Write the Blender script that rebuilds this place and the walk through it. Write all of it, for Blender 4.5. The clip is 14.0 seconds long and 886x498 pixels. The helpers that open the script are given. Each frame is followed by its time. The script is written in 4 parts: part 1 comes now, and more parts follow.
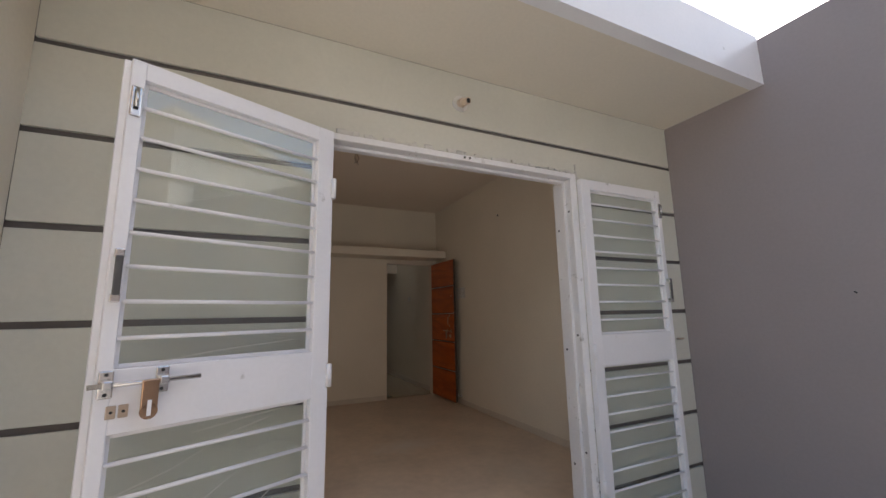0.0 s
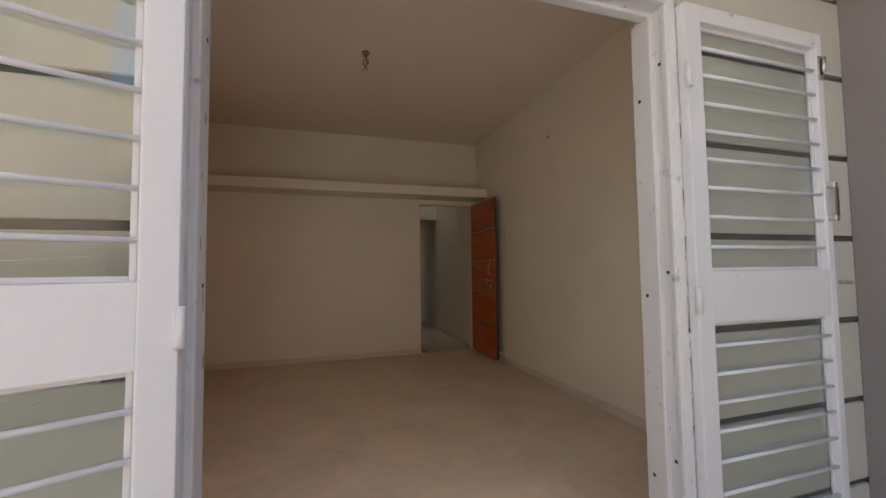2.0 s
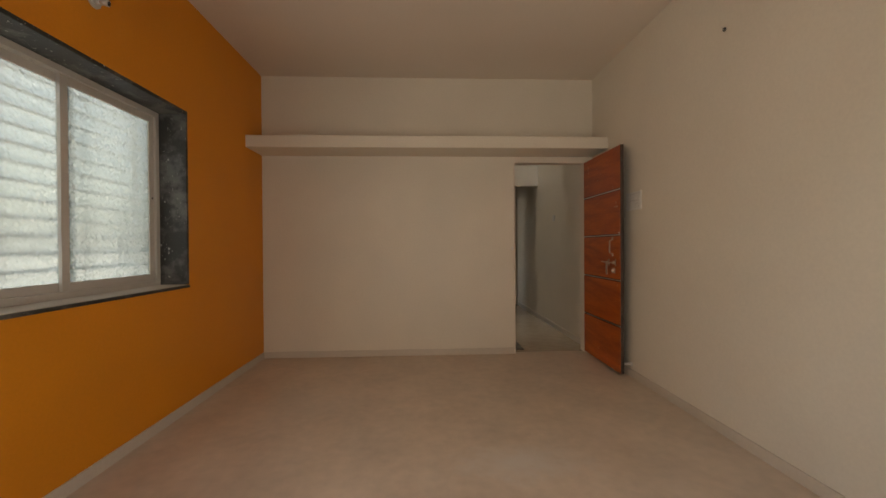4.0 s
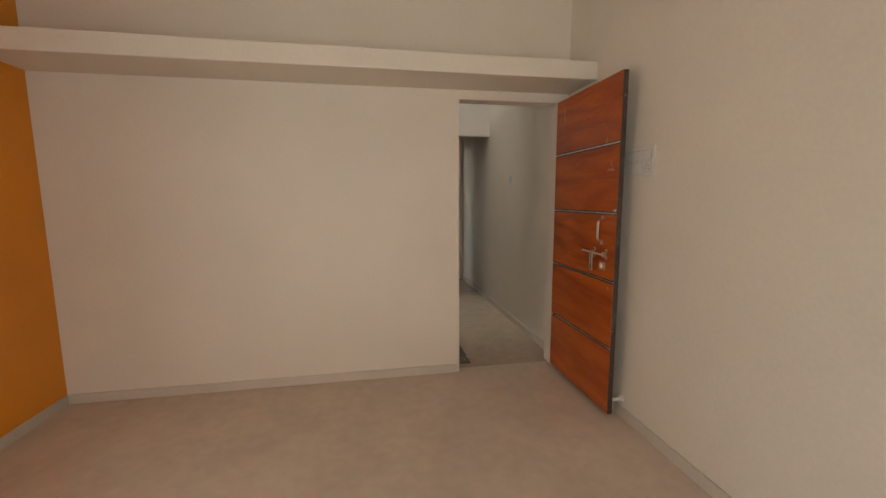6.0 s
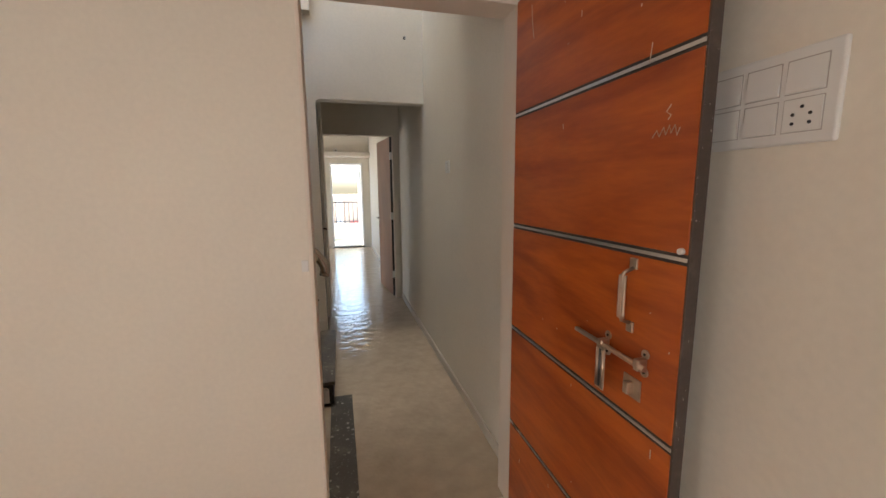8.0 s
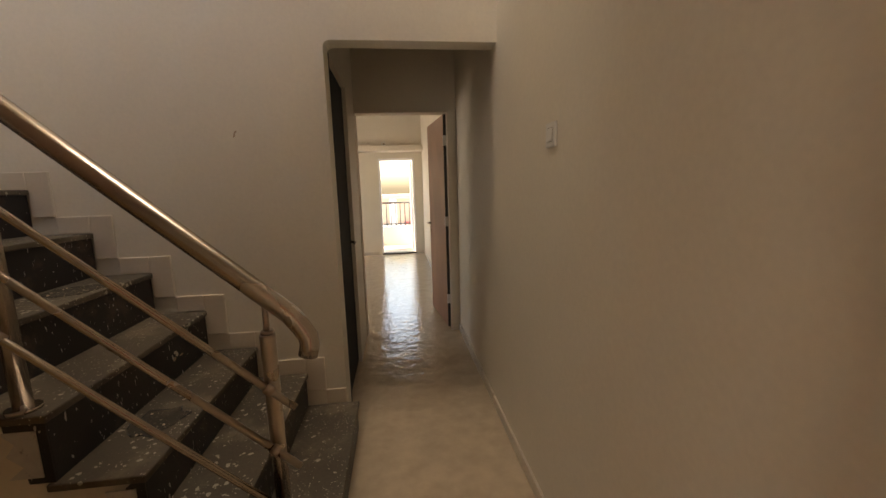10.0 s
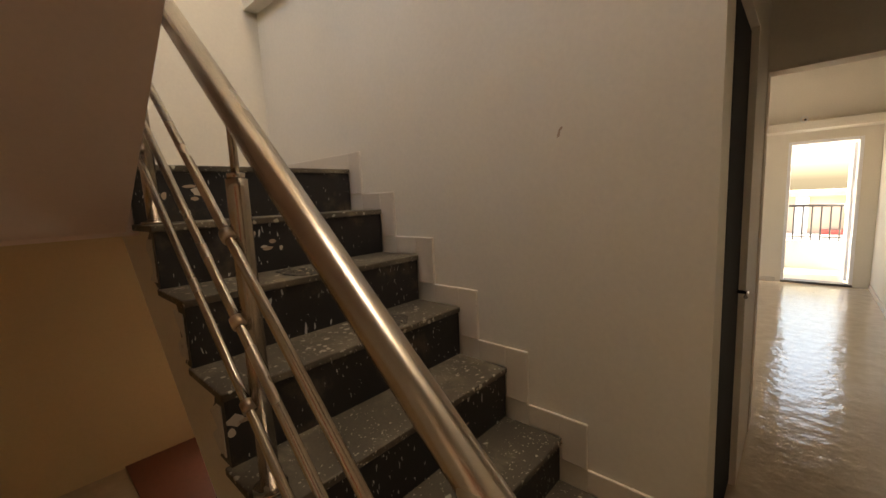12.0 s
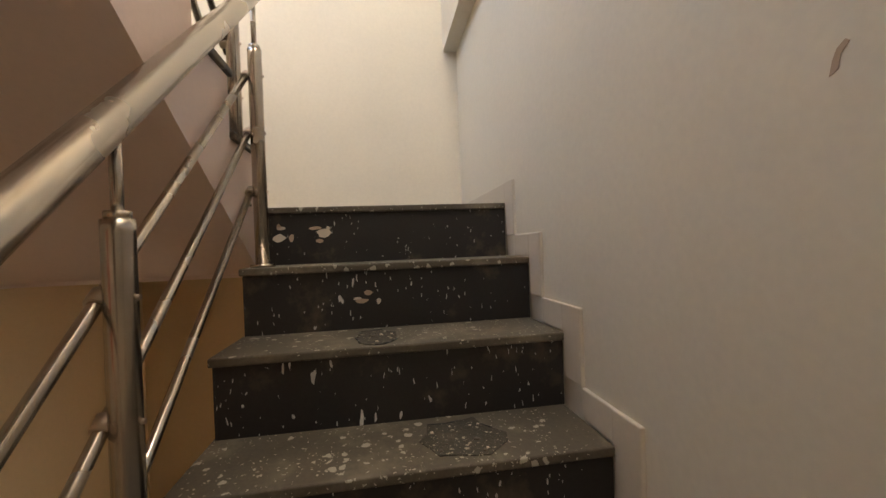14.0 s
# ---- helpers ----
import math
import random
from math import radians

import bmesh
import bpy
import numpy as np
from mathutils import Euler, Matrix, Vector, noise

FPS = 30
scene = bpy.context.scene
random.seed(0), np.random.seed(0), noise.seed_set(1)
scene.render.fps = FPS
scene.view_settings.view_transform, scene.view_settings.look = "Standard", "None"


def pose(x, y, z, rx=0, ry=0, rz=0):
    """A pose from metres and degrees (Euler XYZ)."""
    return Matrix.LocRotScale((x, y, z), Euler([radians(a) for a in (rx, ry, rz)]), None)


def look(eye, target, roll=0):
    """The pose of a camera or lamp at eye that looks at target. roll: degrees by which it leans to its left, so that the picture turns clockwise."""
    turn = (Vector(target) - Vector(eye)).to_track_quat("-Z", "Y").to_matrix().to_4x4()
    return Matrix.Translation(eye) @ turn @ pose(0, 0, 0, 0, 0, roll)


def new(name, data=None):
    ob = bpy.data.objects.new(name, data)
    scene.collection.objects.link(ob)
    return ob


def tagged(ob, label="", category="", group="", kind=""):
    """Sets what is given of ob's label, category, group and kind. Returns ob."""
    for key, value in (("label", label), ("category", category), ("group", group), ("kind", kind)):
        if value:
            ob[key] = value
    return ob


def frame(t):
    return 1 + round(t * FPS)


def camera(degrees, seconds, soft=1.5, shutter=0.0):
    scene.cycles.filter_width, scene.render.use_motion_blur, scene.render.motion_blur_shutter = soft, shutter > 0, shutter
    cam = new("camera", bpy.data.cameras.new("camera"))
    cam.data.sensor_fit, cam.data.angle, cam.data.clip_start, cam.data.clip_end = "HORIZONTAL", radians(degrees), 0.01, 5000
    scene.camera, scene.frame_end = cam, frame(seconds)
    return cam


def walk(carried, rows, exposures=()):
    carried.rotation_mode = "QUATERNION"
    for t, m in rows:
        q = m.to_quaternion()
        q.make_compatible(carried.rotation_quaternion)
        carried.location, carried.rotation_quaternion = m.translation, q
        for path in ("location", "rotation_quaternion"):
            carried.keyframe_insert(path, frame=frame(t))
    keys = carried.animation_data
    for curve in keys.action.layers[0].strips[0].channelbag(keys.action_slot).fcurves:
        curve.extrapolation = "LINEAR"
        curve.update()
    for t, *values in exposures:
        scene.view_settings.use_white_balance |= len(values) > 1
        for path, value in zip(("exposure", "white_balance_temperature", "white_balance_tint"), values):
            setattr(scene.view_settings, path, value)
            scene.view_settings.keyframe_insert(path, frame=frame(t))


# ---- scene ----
cam = camera(96.6, 14.0)
PATH = [
    (0, (-1.83, -5.925, 1.24), (-0.983, -4.143, 1.565), -1.1),
    (0.5, (-1.761, -5.851, 1.197), (-0.98, -4.035, 1.498), -1.0),
    (1, (-1.652, -5.676, 1.158), (-0.891, -3.844, 1.409), -1.1),
    (1.5, (-1.476, -5.487, 1.129), (-0.727, -3.641, 1.308), -0.8),
    (2.5, (-1.194, -5.0, 1.131), (-0.816, -3.037, 1.192), -0.8),
    (2.7, (-1.153, -4.89, 1.13), (-0.837, -2.916, 1.184), -0.8),
    (4.8, (-0.816, -3.678, 1.244), (-0.758, -1.681, 1.163), -0.2),
    (5, (-0.778, -3.539, 1.295), (-0.667, -1.545, 1.193), -0.5),
    (5.5, (-0.709, -3.237, 1.334), (-0.513, -1.256, 1.147), -0.5),
    (6, (-0.623, -2.864, 1.334), (-0.274, -0.911, 1.082), -0.3),
    (6.5, (-0.43, -2.48, 1.37), (0.014, -0.552, 1.077), -0.5),
    (7, (-0.267, -2.121, 1.375), (0.2, -0.2, 1.075), -0.2),
    (7.5, (-0.084, -1.759, 1.383), (0.429, 0.15, 1.075), -0.3),
    (8, (0.103, -1.422, 1.388), (0.607, 0.489, 1.083), -0.5),
    (8.2, (0.158, -1.255, 1.405), (0.64, 0.66, 1.088), -1.1),
    (10.3, (0.296, 0.035, 1.357), (0.374, 2.01, 1.051), -1.8),
    (10.5, (0.281, 0.13, 1.361), (0.22, 2.106, 1.054), -2.0),
    (11, (0.242, 0.314, 1.372), (-0.268, 2.225, 1.077), -2.6),
    (11.5, (0.152, 0.53, 1.425), (-0.783, 2.275, 1.135), -2.4),
    (12, (0.133, 0.735, 1.455), (-1.203, 2.2, 1.194), -2.7),
    (12.5, (0.147, 0.965, 1.481), (-1.532, 2.028, 1.25), -3.1),
    (13, (0.09, 1.145, 1.517), (-1.759, 1.891, 1.371), -3.0),
    (13.5, (0.015, 1.365, 1.495), (-1.915, 1.892, 1.469), -2.2),
    (14, (-0.112, 1.508, 1.453), (-2.087, 1.818, 1.443), -2.2),
]
EXPOSURES = [(0.0, 0.95, 6300, 10), (1.5, 1.18, 6300, 9), (2.5, 1.35, 6900, 10), (2.7, 1.35, 6900, 10), (4.8, 2.6, 7000, 8), (5.6, 2.72, 6600, 8), (6.6, 2.88, 5950, 7), (8.2, 3.05, 6000, 9), (10.3, 2.78, 8000, 14), (12.0, 2.95, 7900, 12), (13.0, 3.14, 7300, 11), (14.0, 3.33, 6800, 9)]
walk(cam, [(t, look(eye, target, roll)) for t, eye, target, roll in PATH], EXPOSURES)

# ---- world, sun and large lights ----
world = bpy.data.worlds.new("sky")
scene.world = world
world.use_nodes = True
wt = world.node_tree
sky = wt.nodes.new("ShaderNodeTexSky")
sky.sky_type = "NISHITA"
sky.sun_disc = False
sky.sun_elevation = radians(52)
sky.sun_rotation = radians(74)
sky.air_density, sky.dust_density, sky.ozone_density = 1.3, 3.5, 1.0
wt.links.new(sky.outputs["Color"], wt.nodes["Background"].inputs["Color"])
wt.nodes["Background"].inputs["Strength"].default_value = 0.15


def lamp(name, kind, energy, color, m, size=(1, 1), angle=0.5):
    data = bpy.data.lights.new(name, kind)
    data.energy, data.color = energy, color
    if kind == "AREA":
        data.shape, data.size, data.size_y = "RECTANGLE", size[0], size[1]
    else:
        data.angle = radians(angle)
    ob = new(name, data)
    ob.matrix_basis = m
    return ob


# the sun stands behind the house, so that the street front lies in shade
lamp("sun", "SUN", 4.5, (1.0, 0.95, 0.88), look((14, 7, 19), (0, 3, 0)))
# daylight openings: street door, side window, stair head; the others are added fill
lamp("daylight_street_door", "AREA", 3.3, (1.0, 0.93, 0.85), look((-0.92, -4.03, 1.1), (-0.92, 0, 0.8)), (1.36, 2.0))
lamp("daylight_window", "AREA", 2.5, (1.0, 0.94, 0.86), look((-3.12, -2.02, 1.5), (0, -2.02, 1.3)), (1.5, 1.3))
# unseen fill lamp added to brighten the bedroom
lamp("fill_bedroom", "AREA", 2.8, (1.0, 0.96, 0.92), look((-2.72, 6.0, 1.5), (0, 6.0, 1.1)), (1.6, 1.2))
lamp("daylight_stair_window", "AREA", 0.15, (0.96, 0.97, 0.97), look((-1.3, 0.2, 4.2), (-1.1, 1.2, 2.7)), (2.0, 1.0))
# added fill from above the stair; its ceiling opening is closed to the sky
lamp("fill_stair_top", "AREA", 7.0, (1.0, 0.96, 0.91), look((-0.05, 1.5, 5.74), (-0.05, 1.5, 0)), (1.7, 0.9))
# added fill lamp in an assumed low opening, hidden behind the flight
lamp("fill_below_stair", "AREA", 0.85, (1.0, 0.93, 0.82), look((-2.72, 1.86, 0.25), (0, 1.0, 0.6)), (0.22, 0.26))




# ---- materials ----
def material(name, base=(0.5, 0.5, 0.5), rough=0.6, metal=0.0, vary=0.08, scale=3.0, fine=60.0, bump=0.05, stain=None, stain_amount=0.0, stain_scale=6.0, coat=0.0, stretch=(1, 1, 1), rv=0.08):
    """Two scales of variation, a fine relief and, where asked, stains with a shape of their own."""
    m = bpy.data.materials.new(name)
    m.use_nodes = True
    t = m.node_tree
    n, l = t.nodes, t.links
    b = n["Principled BSDF"]
    co = n.new("ShaderNodeTexCoord")
    mp = n.new("ShaderNodeMapping")
    mp.inputs["Scale"].default_value = stretch
    l.new(co.outputs["Object"], mp.inputs["Vector"])
    big = n.new("ShaderNodeTexNoise")
    big.inputs["Scale"].default_value, big.inputs["Detail"].default_value = scale, 5
    small = n.new("ShaderNodeTexNoise")
    small.inputs["Scale"].default_value, small.inputs["Detail"].default_value = fine, 4
    for q in (big, small):
        l.new(mp.outputs["Vector"], q.inputs["Vector"])
    mix = n.new("ShaderNodeMath")
    mix.operation = "ADD"
    l.new(big.outputs["Fac"], mix.inputs[0])
    half = n.new("ShaderNodeMath")
    half.operation = "MULTIPLY"
    half.inputs[1].default_value = 0.6
    l.new(small.outputs["Fac"], half.inputs[0])
    l.new(half.outputs[0], mix.inputs[1])
    ramp = n.new("ShaderNodeMapRange")
    ramp.inputs["From Min"].default_value, ramp.inputs["From Max"].default_value = 0.45, 1.15
    ramp.inputs["To Min"].default_value, ramp.inputs["To Max"].default_value = 1 - vary, 1 + vary
    l.new(mix.outputs[0], ramp.inputs["Value"])
    col = n.new("ShaderNodeVectorMath")
    col.operation = "SCALE"
    col.inputs[0].default_value = base
    l.new(ramp.outputs[0], col.inputs["Scale"])
    out = col.outputs[0]
    if stain:
        sn = n.new("ShaderNodeTexNoise")
        sn.inputs["Scale"].default_value, sn.inputs["Detail"].default_value, sn.inputs["Roughness"].default_value = stain_scale, 7, 0.65
        l.new(co.outputs["Object"], sn.inputs["Vector"])
        sr = n.new("ShaderNodeMapRange")
        sr.inputs["From Min"].default_value, sr.inputs["From Max"].default_value = 0.62 - stain_amount * 0.25, 0.72 - stain_amount * 0.2
        l.new(sn.outputs["Fac"], sr.inputs["Value"])
        mc = n.new("ShaderNodeMix")
        mc.data_type = "RGBA"
        l.new(sr.outputs[0], mc.inputs["Factor"])
        l.new(out, mc.inputs["A"])
        mc.inputs["B"].default_value = (*stain, 1)
        out = mc.outputs["Result"]
    l.new(out, b.inputs["Base Color"])
    rr = n.new("ShaderNodeMapRange")
    rr.inputs["To Min"].default_value, rr.inputs["To Max"].default_value = max(0.02, rough - rv), min(1, rough + rv)
    l.new(big.outputs["Fac"], rr.inputs["Value"])
    l.new(rr.outputs[0], b.inputs["Roughness"])
    b.inputs["Metallic"].default_value = metal
    b.inputs["Coat Weight"].default_value = coat
    if bump:
        bp = n.new("ShaderNodeBump")
        bp.inputs["Strength"].default_value, bp.inputs["Distance"].default_value = bump, 0.01
        l.new(mix.outputs[0], bp.inputs["Height"])
        l.new(bp.outputs["Normal"], b.inputs["Normal"])
    return m


M_CREAM = material("cream_wall_paint", (0.725, 0.662, 0.555), 0.55, vary=0.07, scale=1.5, fine=60, bump=0.07)
M_ORANGE = material("orange_wall_paint", (0.74, 0.265, 0.008), 0.5, vary=0.07, scale=1.5, bump=0.15)
M_CEIL = material("ceiling_white_paint", (0.74, 0.65, 0.55), 0.7, vary=0.04, scale=1.0, bump=0.06)
M_FACADE = material("facade_grey_beige_paint", (0.60, 0.592, 0.52), 0.6, vary=0.06, scale=2.0, bump=0.1)
M_GROOVE = material("groove_grey_paint", (0.13, 0.115, 0.11), 0.7, vary=0.1)
M_GREY = material("grey_wall_paint", (0.29, 0.25, 0.25), 0.65, vary=0.07, scale=1.6, bump=0.12)
M_WHITE = material("white_enamel_paint", (0.82, 0.81, 0.82), 0.35, vary=0.04, bump=0.03, stain=(0.42, 0.40, 0.37), stain_amount=-0.15, stain_scale=9)
M_FLOOR = material("dusty_floor_tile", (0.62, 0.505, 0.40), 0.42, vary=0.17, scale=2.4, fine=14, bump=0.02)
M_JAMB = material("worn_white_enamel", (0.78, 0.77, 0.77), 0.4, vary=0.06, bump=0.06, stain=(0.36, 0.34, 0.32), stain_amount=0.02, stain_scale=15)
M_GLOSSY = material("polished_floor_tile", (0.50, 0.405, 0.295), 0.022, vary=0.14, scale=8.0, fine=17, bump=0.55, rv=0.01)
M_SKIRT = material("skirting_tile", (0.60, 0.53, 0.445), 0.4, vary=0.08, bump=0.03)
M_STEEL = material("stainless_steel", (0.53, 0.465, 0.395), 0.26, 1.0, vary=0.1, bump=0.03)
# near black: the doorway's darkness is put into this colour
M_BLACK = material("unlit_doorway_black", (0.006, 0.005, 0.005), 0.9, vary=0.2)
M_GROUND = material("paving", (0.45, 0.42, 0.38), 0.8, vary=0.15, bump=0.2)

def smear(m, centre, size, color, strength):
    """A pale dusty smear with a ragged outline on a floor, around a place in metres."""
    n, l = m.node_tree.nodes, m.node_tree.links
    b = n["Principled BSDF"]
    under = b.inputs["Base Color"].links[0].from_socket
    co, sub, ln = n.new("ShaderNodeTexCoord"), n.new("ShaderNodeVectorMath"), n.new("ShaderNodeVectorMath")
    sub.operation, ln.operation = "SUBTRACT", "LENGTH"
    sub.inputs[1].default_value = (*centre, 0)
    l.new(co.outputs["Object"], sub.inputs[0])
    sc = n.new("ShaderNodeVectorMath")
    sc.operation = "DIVIDE"
    sc.inputs[1].default_value = (size[0], size[1], 1)
    l.new(sub.outputs[0], sc.inputs[0])
    l.new(sc.outputs[0], ln.inputs[0])
    no = n.new("ShaderNodeTexNoise")
    no.inputs["Scale"].default_value, no.inputs["Detail"].default_value, no.inputs["Roughness"].default_value = 9, 8, 0.7
    l.new(co.outputs["Object"], no.inputs["Vector"])
    ad = n.new("ShaderNodeMath")
    ad.operation = "MULTIPLY_ADD"
    ad.inputs[1].default_value = 2.2
    l.new(no.outputs["Fac"], ad.inputs[0])
    l.new(ln.outputs["Value"], ad.inputs[2])
    mr = n.new("ShaderNodeMapRange")
    mr.inputs["From Min"].default_value, mr.inputs["From Max"].default_value = 1.15, 2.1
    mr.inputs["To Min"].default_value, mr.inputs["To Max"].default_value = strength, 0.0
    l.new(ad.outputs[0], mr.inputs["Value"])
    mix = n.new("ShaderNodeMix")
    mix.data_type = "RGBA"
    mix.inputs["B"].default_value = (*color, 1)
    l.new(mr.outputs[0], mix.inputs["Factor"])
    l.new(under, mix.inputs["A"])
    l.new(mix.outputs["Result"], b.inputs["Base Color"])


def two_tone(name, dark, light, rough, scale, stretch, metal=0.0, low=0.35, high=0.65, bump=0.03, distort=1.0):
    """A streaky material between two colours, such as wood grain."""
    m = bpy.data.materials.new(name)
    m.use_nodes = True
    n, l = m.node_tree.nodes, m.node_tree.links
    b = n["Principled BSDF"]
    co = n.new("ShaderNodeTexCoord")
    mp = n.new("ShaderNodeMapping")
    mp.inputs["Scale"].default_value = stretch
    l.new(co.outputs["Object"], mp.inputs["Vector"])
    a = n.new("ShaderNodeTexNoise")
    a.inputs["Scale"].default_value, a.inputs["Detail"].default_value, a.inputs["Distortion"].default_value = scale, 6, distort
    l.new(mp.outputs["Vector"], a.inputs["Vector"])
    fine = n.new("ShaderNodeTexNoise")
    fine.inputs["Scale"].default_value, fine.inputs["Detail"].default_value = scale * 14, 3
    l.new(mp.outputs["Vector"], fine.inputs["Vector"])
    add = n.new("ShaderNodeMath")
    add.operation = "MULTIPLY_ADD"
    add.inputs[1].default_value = 0.25
    l.new(fine.outputs["Fac"], add.inputs[0])
    l.new(a.outputs["Fac"], add.inputs[2])
    r = n.new("ShaderNodeMapRange")
    r.inputs["From Min"].default_value, r.inputs["From Max"].default_value = low + 0.125, high + 0.125
    l.new(add.outputs[0], r.inputs["Value"])
    mix = n.new("ShaderNodeMix")
    mix.data_type = "RGBA"
    mix.inputs["A"].default_value, mix.inputs["B"].default_value = (*dark, 1), (*light, 1)
    l.new(r.outputs[0], mix.inputs["Factor"])
    l.new(mix.outputs["Result"], b.inputs["Base Color"])
    b.inputs["Roughness"].default_value, b.inputs["Metallic"].default_value = rough, metal
    bp = n.new("ShaderNodeBump")
    bp.inputs["Strength"].default_value, bp.inputs["Distance"].default_value = bump, 0.005
    l.new(add.outputs[0], bp.inputs["Height"])
    l.new(bp.outputs["Normal"], b.inputs["Normal"])
    return m


def splattered(name, base, dust, spots, rough, spot_scale, stretch, spot_size, dust_amount, bump=0.06):
    """Stone under dust and drops of spilt paint: cloudy dust, and drops of uneven size."""
    m = material(name, base, rough, vary=0.35, scale=5, fine=110, bump=bump, stain=dust, stain_amount=dust_amount, stain_scale=5)
    n, l = m.node_tree.nodes, m.node_tree.links
    b = n["Principled BSDF"]
    under = b.inputs["Base Color"].links[0].from_socket
    co = n.new("ShaderNodeTexCoord")
    mp = n.new("ShaderNodeMapping")
    mp.inputs["Scale"].default_value = stretch
    l.new(co.outputs["Object"], mp.inputs["Vector"])
    wob = n.new("ShaderNodeTexNoise")
    wob.inputs["Scale"].default_value, wob.inputs["Detail"].default_value = 40, 3
    l.new(mp.outputs["Vector"], wob.inputs["Vector"])
    shift = n.new("ShaderNodeVectorMath")
    shift.operation = "MULTIPLY_ADD"
    shift.inputs[1].default_value = (0.03, 0.03, 0.03)
    l.new(wob.outputs["Color"], shift.inputs[0])
    l.new(mp.outputs["Vector"], shift.inputs[2])
    fac = None
    for k, size in ((1.0, spot_size), (2.7, spot_size * 0.9)):
        v = n.new("ShaderNodeTexVoronoi")
        v.inputs["Scale"].default_value = spot_scale * k
        l.new(shift.outputs[0], v.inputs["Vector"])
        sep = n.new("ShaderNodeSeparateColor")
        l.new(v.outputs["Color"], sep.inputs[0])
        lim = n.new("ShaderNodeMapRange")
        lim.inputs["From Min"].default_value, lim.inputs["From Max"].default_value = 0.45, 1.0
        lim.inputs["To Min"].default_value, lim.inputs["To Max"].default_value = 0.0, size
        gate = n.new("ShaderNodeTexNoise")
        gate.inputs["Scale"].default_value = 2.3 * k
        l.new(co.outputs["Object"], gate.inputs["Vector"])
        both = n.new("ShaderNodeMath")
        both.operation = "MULTIPLY_ADD"
        both.inputs[1].default_value = 1.5
        l.new(gate.outputs["Fac"], both.inputs[0])
        less = n.new("ShaderNodeMath")
        less.operation = "SUBTRACT"
        less.inputs[1].default_value = 0.70
        l.new(sep.outputs[0], less.inputs[0])
        l.new(less.outputs[0], both.inputs[2])
        l.new(both.outputs[0], lim.inputs["Value"])
        lt = n.new("ShaderNodeMath")
        lt.operation = "LESS_THAN"
        l.new(v.outputs["Distance"], lt.inputs[0])
        l.new(lim.outputs[0], lt.inputs[1])
        if fac is None:
            fac = lt.outputs[0]
        else:
            mx = n.new("ShaderNodeMath")
            mx.operation = "MAXIMUM"
            l.new(fac, mx.inputs[0])
            l.new(lt.outputs[0], mx.inputs[1])
            fac = mx.outputs[0]
    mix = n.new("ShaderNodeMix")
    mix.data_type = "RGBA"
    mix.inputs["B"].default_value = (*spots, 1)
    l.new(fac, mix.inputs["Factor"])
    l.new(under, mix.inputs["A"])
    l.new(mix.outputs["Result"], b.inputs["Base Color"])
    return m


def pane_glass(name, tint, sheen=0.05):
    """Clear sheet glass: lets light straight through, with a mirror sheen that grows at grazing angles."""
    m = bpy.data.materials.new(name)
    m.use_nodes = True
    n, l = m.node_tree.nodes, m.node_tree.links
    n.remove(n["Principled BSDF"])
    tr, gl, fr, mix = n.new("ShaderNodeBsdfTransparent"), n.new("ShaderNodeBsdfGlossy"), n.new("ShaderNodeLayerWeight"), n.new("ShaderNodeMixShader")
    power, fac = n.new("ShaderNodeMath"), n.new("ShaderNodeMath")
    tr.inputs["Color"].default_value = (*tint, 1)
    gl.inputs["Roughness"].default_value = 0.03
    power.operation, power.inputs[1].default_value = "POWER", 4.0
    fac.operation, fac.inputs[1].default_value, fac.inputs[2].default_value = "MULTIPLY_ADD", 0.55, sheen
    l.new(fr.outputs["Facing"], power.inputs[0])
    l.new(power.outputs[0], fac.inputs[0])
    l.new(fac.outputs[0], mix.inputs["Fac"])
    l.new(tr.outputs[0], mix.inputs[1])
    l.new(gl.outputs[0], mix.inputs[2])
    l.new(mix.outputs[0], n["Material Output"].inputs["Surface"])
    return m


def frosted_glass(name):
    """Ribbed obscure glass that scatters the daylight and shows the bars behind it faintly."""
    m = bpy.data.materials.new(name)
    m.use_nodes = True
    n, l = m.node_tree.nodes, m.node_tree.links
    n.remove(n["Principled BSDF"])
    co = n.new("ShaderNodeTexCoord")
    w = n.new("ShaderNodeTexVoronoi")
    w.inputs["Scale"].default_value = 42
    l.new(co.outputs["Object"], w.inputs["Vector"])
    bp = n.new("ShaderNodeBump")
    bp.inputs["Strength"].default_value, bp.inputs["Distance"].default_value = 1.0, 0.008
    l.new(w.outputs["Distance"], bp.inputs["Height"])
    tl, rf, gl = n.new("ShaderNodeBsdfTranslucent"), n.new("ShaderNodeBsdfRefraction"), n.new("ShaderNodeBsdfGlossy")
    tl.inputs["Color"].default_value, rf.inputs["Color"].default_value = (0.56, 0.58, 0.55, 1), (0.46, 0.48, 0.47, 1)
    rf.inputs["Roughness"].default_value, rf.inputs["IOR"].default_value = 0.06, 1.08
    gl.inputs["Roughness"].default_value = 0.2
    for q in (tl, rf, gl):
        l.new(bp.outputs["Normal"], q.inputs["Normal"])
    a, b = n.new("ShaderNodeMixShader"), n.new("ShaderNodeMixShader")
    a.inputs["Fac"].default_value, b.inputs["Fac"].default_value = 0.5, 0.06
    l.new(tl.outputs[0], a.inputs[1])
    l.new(rf.outputs[0], a.inputs[2])
    l.new(a.outputs[0], b.inputs[1])
    l.new(gl.outputs[0], b.inputs[2])
    l.new(b.outputs[0], n["Material Output"].inputs["Surface"])
    return m


